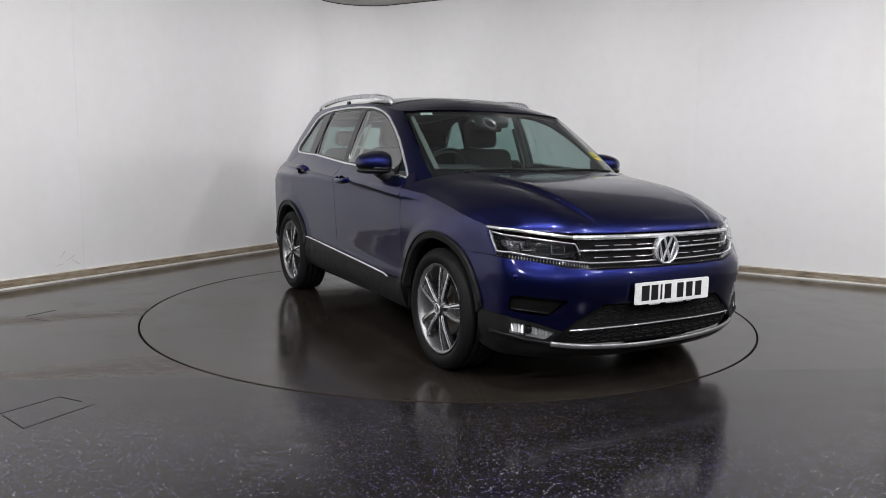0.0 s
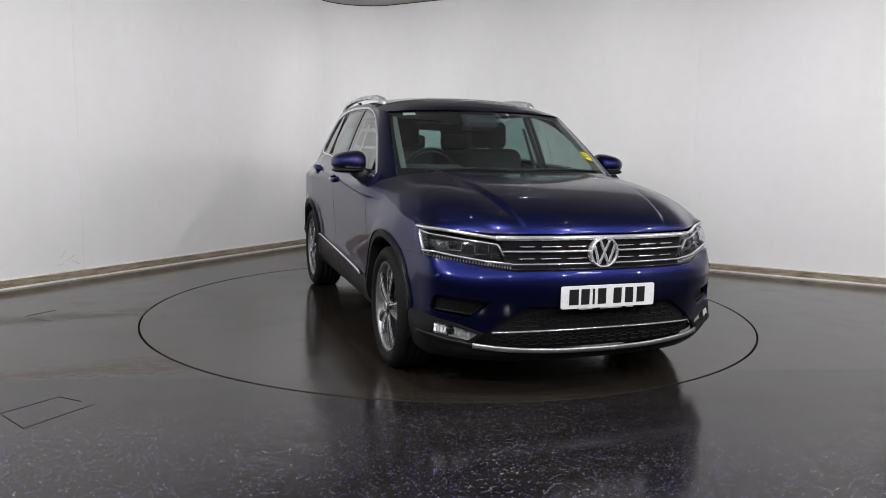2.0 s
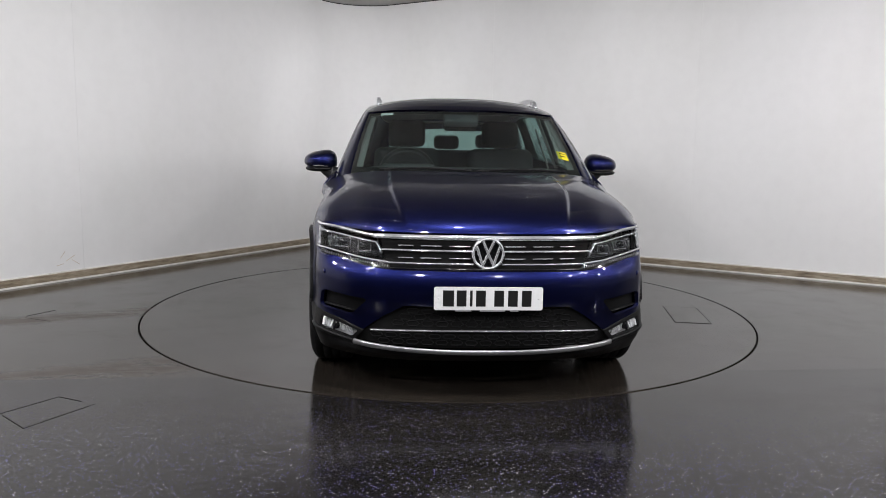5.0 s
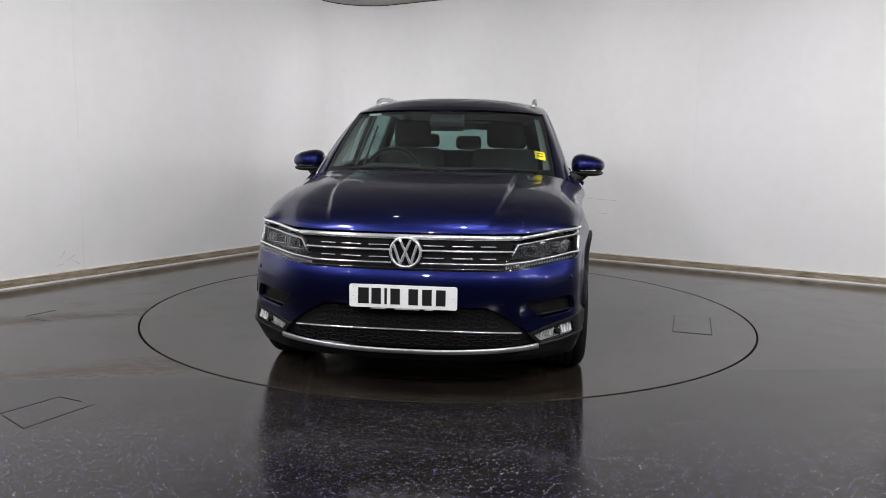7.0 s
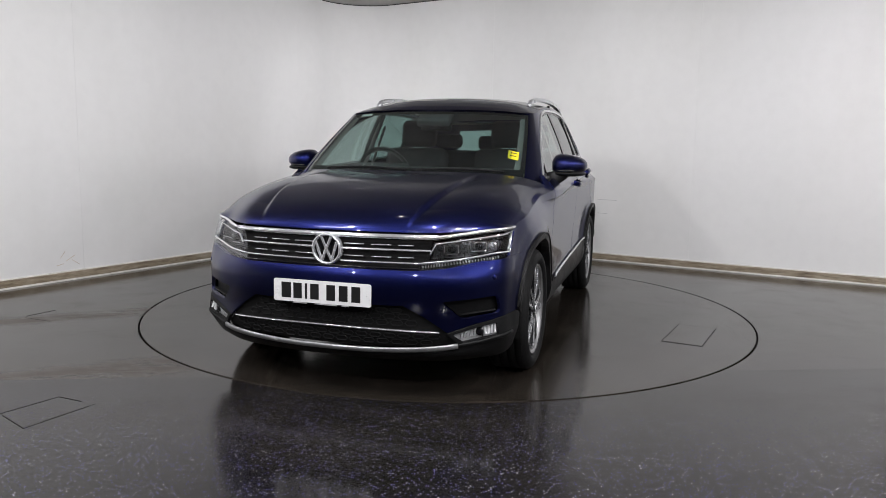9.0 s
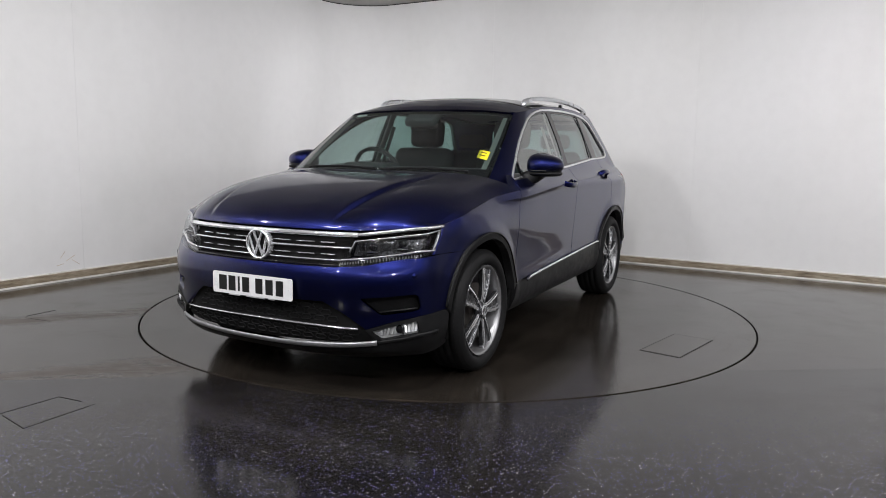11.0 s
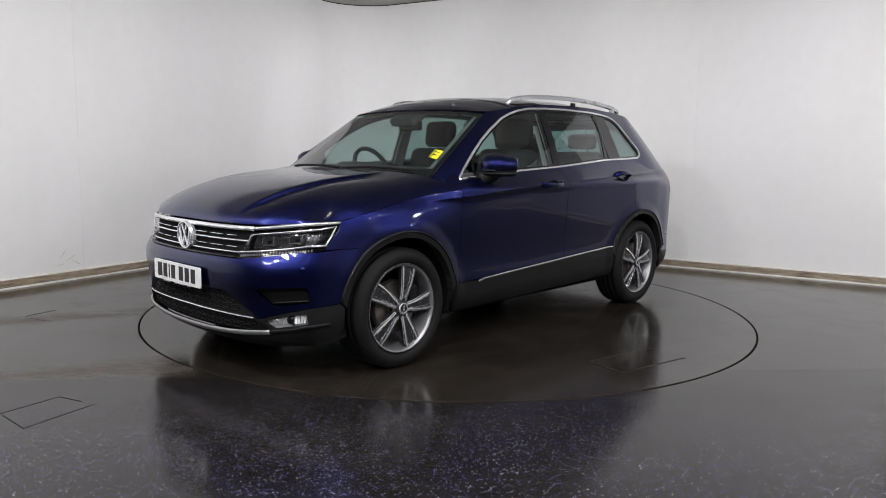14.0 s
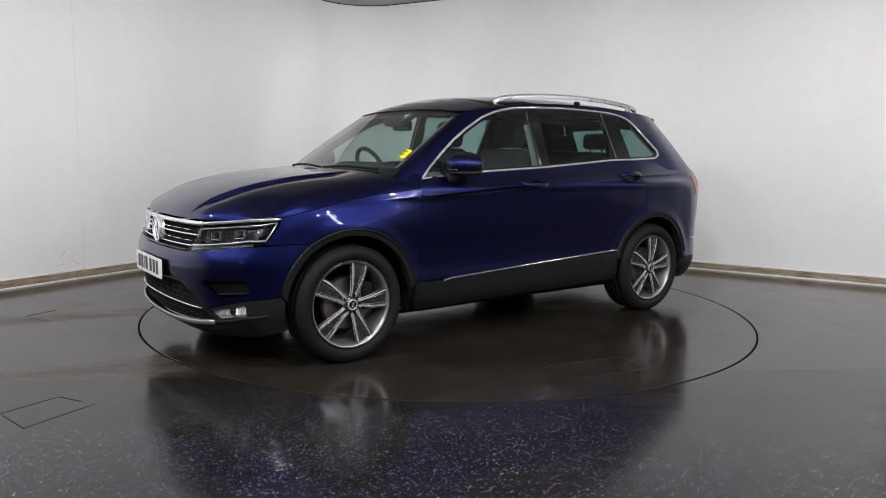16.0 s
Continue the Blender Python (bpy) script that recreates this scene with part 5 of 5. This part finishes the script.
def build_mirrors_and_handles():
    for mr in (False, True):
        bm = bmesh.new()
        bmesh.ops.create_uvsphere(bm, u_segments=32, v_segments=20, radius=1.0)
        for v in bm.verts:
            x, y, z = v.co
            sq = lambda q, p: math.copysign(abs(q) ** p, q)
            x, y, z = sq(x, 0.75), sq(y, 0.72), sq(z, 0.8)
            if x < 0:
                x *= 0.35
            z = (z if z > 0 else 0.72 * z) * (1 - 0.26 * y)
            v.co = (0.152 * x * (1 - 0.25 * max(y, 0)), 0.110 * y, 0.075 * z)
        at = Matrix.Translation((0.600, 0.962, 1.136)) @ Matrix.Rotation(radians(-8), 4, "Z")
        body = part("door_mirror", placed(bm, at, mr), PAINT, car, "blue door mirror", smooth=True)
        bm = bmesh.new()
        bmesh.ops.create_uvsphere(bm, u_segments=28, v_segments=12, radius=1.0)
        for v in bm.verts:
            x, y, z = v.co
            v.co = ((0.138 if x > 0 else 0.048) * math.copysign(abs(x) ** 0.75, x), 0.105 * math.copysign(abs(y) ** 0.72, y), 0.022 * z)
        part("mirror_base", placed(bm, at @ Matrix.Translation((0.0, -0.003, -0.046)), mr), PLASTIC, body, smooth=True)
        part("indicator", placed(box((0.02, 0.10, 0.007), (0.132, 0.008, -0.028), 0.003), at, mr), LAMP_GREY, body)
        part("mirror_glass", placed(box((0.004, 0.16, 0.085), (-0.036, 0, 0.004), 0.002), at, mr), CHROME, body)
        pts = np.array([(0.70, 0.835, 1.050), (0.69, 0.875, 1.060), (0.675, 0.905, 1.082), (0.66, 0.93, 1.105)])
        v, f = sweep(pts, np.tile((1.0, 0, 0), (4, 1)), 0.046, 0.030, sides=8, sink=0.045)
        part("mirror_arm", placed(from_lists(v, f), Matrix(), mr), PLASTIC, body, smooth=True)
        part("mirror_foot", placed(box((0.17, 0.02, 0.05), bevel=0.008, turn=Matrix.Rotation(radians(-5), 4, "Y")), Matrix.Translation((0.735, 0.862, 1.035)), mr), PLASTIC, body)
        for x, z, which in ((0.03, 1.006, "front"), (-0.985, 1.052, "rear")):
            door = DOORS[which][int(mr)]
            here = on(BODY, "x", x, z, 0.0)
            v, f = sweep(np.array([(-0.115, 0.004, 0), (-0.10, 0.004, 0.024), (-0.06, 0.004, 0.036), (0.0, 0.004, 0.040), (0.06, 0.004, 0.036), (0.10, 0.004, 0.024), (0.115, 0.004, 0)]), np.tile((0, 0, 1.0), (7, 1)), 0.018, 0.010, sides=6, sink=0.006)
            part("door_handle", placed(from_lists(v, f), here, mr), PAINT, door, "blue door handle", smooth=True)
            v, f = revolve([(0.0, -0.010), (0.8, -0.006), (1.0, 0.0012)], 24, "z")
            v = [(q[0] * 0.082, q[1] * 0.040, q[2]) for q in v]
            part("handle_recess", placed(from_lists(v, f), here @ Matrix.Translation((0, -0.006, 0.001)), mr), GLOSS_BLACK, door, smooth=True)
    for mr in (False, True):
        # tail lamps
        pts = [("x", -1.83, 1.045), ("x", -1.92, 1.065), ("b", 0.62, 1.065), ("b", 0.62, 0.93), ("b", 0.70, 0.90), ("x", -1.90, 0.895), ("x", -1.86, 0.90)]
        panel("tail_lamp", BODY, [("s", BODY.s_of(*p), p[2]) for p in pts], RED_LENS, car, "red tail lamp", offset=0.003, depth=0.03, mirror=mr, spacing=0.05)


def build_interior():
    part("dashboard", box((0.44, 1.32, 0.22), (0.74, 0, 1.000), 0.06, 4), TRIM_SOFT, car, "black dashboard", smooth=True)
    part("instrument_hood", box((0.22, 0.38, 0.09), (0.60, -0.37, 1.085), 0.035, 3), TRIM_SOFT, car, smooth=True)
    part("cabin_floor", box((2.9, 1.55, 0.05), (-0.55, 0, 0.42)), TRIM_DARK, car)
    part("parcel_shelf", box((0.55, 1.25, 0.03), (-1.60, 0, 1.03), 0.01), TRIM_SOFT, car)
    part("under_tray", box((3.9, 1.30, 0.10), (0.0, 0, 0.265), 0.03), SHELL, car)
    part("rear_axle_carrier", box((0.34, 1.10, 0.12), (-1.20, 0, 0.235), 0.03), SHELL, car)
    part("fuel_tank", box((0.62, 0.52, 0.13), (-0.66, 0.36, 0.250), 0.04, 3), SHELL, car, smooth=True)
    part("silencer", box((0.36, 0.66, 0.15), (-1.72, 0.05, 0.285), 0.06, 4), SHELL, car, smooth=True)
    part("engine_tray", box((0.74, 1.00, 0.06), (1.42, 0, 0.195), 0.025), SHELL, car)
    for y in (0.43, -0.43):
        part("lower_arm", box((0.30, 0.36, 0.05), (FH - 0.10, y * 1.25, 0.215), 0.02), SHELL, car)
    part("bulkhead", box((0.04, 1.4, 0.55), (1.05, 0, 0.72)), SHELL, car)
    for y in (-0.37, 0.37):
        back = part("front_seat", box((0.15, 0.52, 0.66), (-0.125, y, 0.92), 0.07, 5, Matrix.Rotation(radians(-14), 4, "Y")), TRIM_DARK, car, "charcoal front seat back", smooth=True)
        part("seat_cushion", box((0.52, 0.50, 0.16), (0.16, y, 0.64), 0.06, 3), TRIM_DARK, back, smooth=True)
        part("headrest", box((0.11, 0.29, 0.21), (-0.235, y, 1.355), 0.05, 5, Matrix.Rotation(radians(-8), 4, "Y")), TRIM_DARK, back, "padded headrest", smooth=True)
        for dy in (-0.06, 0.06):
            part("headrest_post", box((0.012, 0.012, 0.12), (-0.22, y + dy, 1.245), 0.004), CHROME, back)
    bench = part("rear_seat", box((0.14, 1.28, 0.60), (-1.06, 0, 0.935), 0.06, 4, Matrix.Rotation(radians(-14), 4, "Y")), TRIM_DARK, car, "charcoal rear bench", smooth=True)
    part("seat_cushion", box((0.50, 1.28, 0.16), (-0.72, 0, 0.66), 0.06, 3), TRIM_DARK, bench, smooth=True)
    for y, w, z in ((-0.40, 0.26, 1.315), (0.0, 0.23, 1.300), (0.40, 0.26, 1.315)):
        part("headrest", box((0.09, w, 0.125), (-1.15, y, z), 0.04, 4), TRIM_DARK, bench, smooth=True)
        for dy in (-0.06, 0.06):
            part("headrest_post", box((0.011, 0.011, 0.14), (-1.145, y + dy, z - 0.10)), GLOSS_BLACK, bench)
    # steering wheel
    wheel_at = Matrix.Translation((0.50, -0.375, 1.06)) @ Matrix.Rotation(radians(-66), 4, "Y")
    ring = []
    for k in range(40):
        a = 2 * math.pi * k / 40
        ring.append((math.cos(a) * 0.185, math.sin(a) * 0.185, 0.0))
    v, f = sweep(np.array(ring), np.tile((0, 0, 1.0), (40, 1)), 0.014, 0.014, closed=True, sides=6, sink=0.012)
    steer = part("steering_wheel", placed(from_lists(v, f), wheel_at), TRIM_SOFT, car, "black steering wheel", smooth=True)
    part("wheel_hub", placed(box((0.12, 0.13, 0.05), bevel=0.02), wheel_at), TRIM_SOFT, steer)
    for a in (0, 90, 180):
        part("wheel_spoke", placed(box((0.13, 0.035, 0.02), (0.11, 0, 0), 0.006), wheel_at @ Matrix.Rotation(radians(a + 90), 4, "Z")), SATIN, steer)
    # inside mirror and its sensor box
    mirror = part("rear_view_mirror", box((0.035, 0.225, 0.066), (0.47, -0.005, 1.392), 0.016, 3), GLOSS_BLACK, car, "black rear-view mirror", smooth=True)
    part("mirror_stem", box((0.04, 0.03, 0.07), (0.50, -0.005, 1.44), 0.01), TRIM_SOFT, mirror)
    part("sensor_box", box((0.20, 0.24, 0.06), (0.475, -0.005, 1.458), 0.02, 3, Matrix.Rotation(radians(32), 4, "Y")), TRIM_SOFT, mirror)
    for sg in (1, -1):
        front = [("s", sg * (WS - 0.004), 1.10), ("s", sg * (WS - 0.004), 1.455), ("s", sg * (WS - 0.060), 1.465), ("s", sg * (WS - 0.062), 1.30), ("s", sg * (WS - 0.056), 1.10)]
        panel("pillar_trim", CABIN, front if sg < 0 else front[::-1], PILLAR, car, "light grey windscreen pillar trim", offset=-0.022, depth=0.010, spacing=0.04)
        part("pillar_trim", box((0.07, 0.025, 0.46), (-0.16, sg * 0.735, 1.31), 0.01, 2, Matrix.Rotation(sg * radians(23), 4, "X")), HEADLINER, car, "grey pillar trim")
        part("belt_strap", box((0.05, 0.004, 0.36), (-0.15, sg * 0.70, 1.24), 0.0, 1, Matrix.Rotation(sg * radians(20), 4, "X")), HEADLINER, car, "grey seat belt")
        part("door_lining", box((1.9, 0.03, 0.50), (-0.10, sg * 0.815, 0.84), 0.012), TRIM_SOFT, car)


# ---- car: wheels ----
def build_wheels():
    tyre_r, rim_r = 0.341, 0.247
    v, f = revolve([(rim_r + 0.006, -0.050), (rim_r + 0.009, -0.018), (rim_r + 0.006, -0.012), (rim_r - 0.004, -0.014), (rim_r - 0.012, -0.030), (rim_r - 0.03, -0.10), (rim_r - 0.03, -0.22)], 72)
    wheel = part("wheel", from_lists(v[:], f), BARREL, car, "five-spoke dark and polished alloy wheel", smooth=True)
    v, f = revolve([(rim_r + 0.007, -0.030), (rim_r + 0.009, -0.016), (rim_r + 0.007, -0.010), (rim_r + 0.002, -0.011), (rim_r - 0.001, -0.020)], 72)
    part("rim_lip", from_lists(v, f), ALLOY_DARK, wheel, "grey rim lip", smooth=True)
    prof = [(rim_r + 0.004, -0.030), (rim_r + 0.016, -0.010), (rim_r + 0.034, 0.000), (rim_r + 0.055, 0.002), (tyre_r - 0.022, -0.008), (tyre_r - 0.008, -0.020), (tyre_r - 0.001, -0.034)]
    for k in range(4):
        y = -0.048 - 0.045 * k
        prof += [(tyre_r, y), (tyre_r, y - 0.012), (tyre_r - 0.008, y - 0.014), (tyre_r - 0.008, y - 0.021), (tyre_r, y - 0.023)]
    prof += [(tyre_r - 0.004, -0.215), (tyre_r - 0.03, -0.232), (rim_r + 0.02, -0.225)]
    v, f = revolve(prof, 96)
    tyre = part("tyre", from_lists(v, f), RUBBER, wheel, "black rubber tyre", smooth=True)
    for k in range(72):
        m4 = Matrix.Rotation(2 * math.pi * k / 72, 4, "Y") @ Matrix.Translation((0, -0.024, tyre_r - 0.0128))
        part("tread_lug", placed(box((0.017, 0.026, 0.010), turn=Matrix.Rotation(radians(-38), 4, "X")), m4), RUBBER, tyre)
    v, f = revolve([(0.0, -0.062), (0.055, -0.062), (0.060, -0.075), (0.150, -0.075), (0.155, -0.090), (0.155, -0.11)], 48)
    part("brake_disc", from_lists(v, f), BRAKE, wheel, "steel brake disc")
    part("caliper", box((0.07, 0.06, 0.16), (-0.13, -0.09, 0.03), 0.015), SHELL, wheel)
    v, f = revolve([(0.0, -0.20), (0.23, -0.20)], 40)
    part("wheel_back", from_lists(v, f), SHELL, wheel)
    for k in range(5):
        turn = Matrix.Rotation(radians(-(72 * k + 172)), 4, "Y")
        # spoke body: wide at the rim, slender at the hub
        rows = [(0.030, 0.020, -0.022), (0.070, 0.024, -0.017), (0.115, 0.034, -0.015), (0.16, 0.045, -0.016), (0.205, 0.053, -0.019), (0.252, 0.056, -0.025)]
        bm = bmesh.new()
        rings = []
        for r, w, y in rows:
            lean = 0.005 * math.sin(math.pi * (r - 0.03) / 0.22) + 0.06 * (r - 0.03)
            sec = [(-w, y - 0.030), (-w, y), (-w * 0.55, y - 0.004), (-w * 0.45, y - 0.010), (w * 0.45, y - 0.010), (w * 0.55, y - 0.004), (w, y), (w, y - 0.030)]
            rings.append([bm.verts.new((r, yy2, q + lean)) for q, yy2 in sec])
        for a, b in zip(rings, rings[1:]):
            for i in range(8):
                bm.faces.new((a[i], a[(i + 1) % 8], b[(i + 1) % 8], b[i]))
        bm.faces.new(rings[0])
        bm.faces.new(rings[-1][::-1])
        bmesh.ops.recalc_face_normals(bm, faces=bm.faces)
        spoke = part("spoke", placed(bm, turn), ALLOY_DARK, wheel, "dark grey spoke")
        for sg in (-1, 1):
            for inner, wide in ((0.85, 0.0082), (0.50, 0.0028)):
                bm = bmesh.new()
                rings = []
                for r, w, y in rows:
                    lean = 0.005 * math.sin(math.pi * (r - 0.03) / 0.22) + 0.06 * (r - 0.03)
                    c = sg * w * inner + lean
                    lift = 0.0015 if inner > 0.6 else -0.007
                    rings.append([bm.verts.new((r, y + lift + h, c + q)) for q, h in ((-wide, -0.008), (-wide, -0.001 - 0.003 * (sg < 0)), (wide, -0.001 - 0.003 * (sg > 0)), (wide, -0.008))])
                for a, b in zip(rings, rings[1:]):
                    for i in range(4):
                        bm.faces.new((a[i], a[(i + 1) % 4], b[(i + 1) % 4], b[i]))
                bm.faces.new(rings[0])
                bm.faces.new(rings[-1][::-1])
                bmesh.ops.recalc_face_normals(bm, faces=bm.faces)
                part("polished_edge", placed(bm, turn), ALLOY, spoke, "bright machined edge")
        v, f = revolve([(0.0, -0.012), (0.007, -0.013), (0.008, -0.03)], 10)
        part("wheel_bolt", placed(from_lists(v, f), Matrix.Rotation(radians(72 * k + 36), 4, "Y") @ Matrix.Translation((0.052, -0.006, 0))), GLOSS_BLACK, wheel)
    v, f = revolve([(0.0, -0.006), (0.026, -0.008), (0.031, -0.011), (0.034, -0.016), (0.060, -0.024), (0.060, -0.04)], 32)
    part("hub_cap", from_lists(v, f), ALLOY_DARK, wheel, "grey hub cap", smooth=True)
    v, f = revolve([(0.024, -0.0050), (0.027, -0.0035), (0.031, -0.0045), (0.032, -0.010)], 28)
    part("cap_ring", from_lists(v, f), ALLOY, wheel, "bright ring of the hub cap", smooth=True)
    v, f = revolve([(0.0, -0.0045), (0.022, -0.0055), (0.024, -0.008)], 24)
    cap = part("cap_disc", from_lists(v, f), GLOSS_BLACK, wheel)
    for a in (-62, 62, -118, 118):
        m4 = Matrix.Rotation(radians(a), 4, "Y") @ Matrix.Translation((0.009, -0.004, 0))
        part("cap_bar", placed(box((0.022, 0.003, 0.003)), m4), ALLOY, cap)
    outer = 0.912
    spots = [(FH, outer, 0, 0), (RH, outer, 0, 7), (FH, -outer, 180, 0), (RH, -outer, 180, 0)]
    for i, (x, y, half_turn, roll) in enumerate(spots):
        m4 = Matrix.Translation((x, y, tyre_r)) @ Matrix.Rotation(radians(half_turn), 4, "Z") @ Matrix.Rotation(radians(roll), 4, "Y")
        if i == 0:
            wheel.matrix_basis = m4
        else:
            copy_thing(wheel, m4)
    for cx in (FH, RH):
        for sg in (1, -1):
            verts, faces = [], []
            for k in range(25):
                a = radians(-12 + 204 * k / 24)
                for y in (0.885, 0.55):
                    verts.append((cx + 0.405 * math.cos(a), sg * y, HUB + 0.405 * math.sin(a)))
            for k in range(24):
                faces.append((2 * k, 2 * k + 1, 2 * k + 3, 2 * k + 2))
            mid = len(verts)
            verts.append((cx, sg * 0.55, HUB))
            faces += [(2 * k + 1, 2 * k + 3, mid) for k in range(24)]
            mesh_part("wheel_well", verts, faces, SHELL, car, "black wheel housing")


body_panels()
build_front()
build_hood()
build_headlamps()
build_badge_and_plate()
build_cabin()
build_mirrors_and_handles()
build_interior()
build_wheels()


def motions():
    rows = [t for t in range(17)]
    walk(turntable, [(t, pose(*RING, 0, 0, 0, turn_at(t))) for t in rows])
    way = []
    for t in rows:
        a = radians(turn_at(t))
        way.append((t, pose(AXIS[0] - CAR_SIDE * math.sin(a), AXIS[1] + CAR_SIDE * math.cos(a), 0, 0, 0, turn_at(t))))
    walk(car, way)


motions()
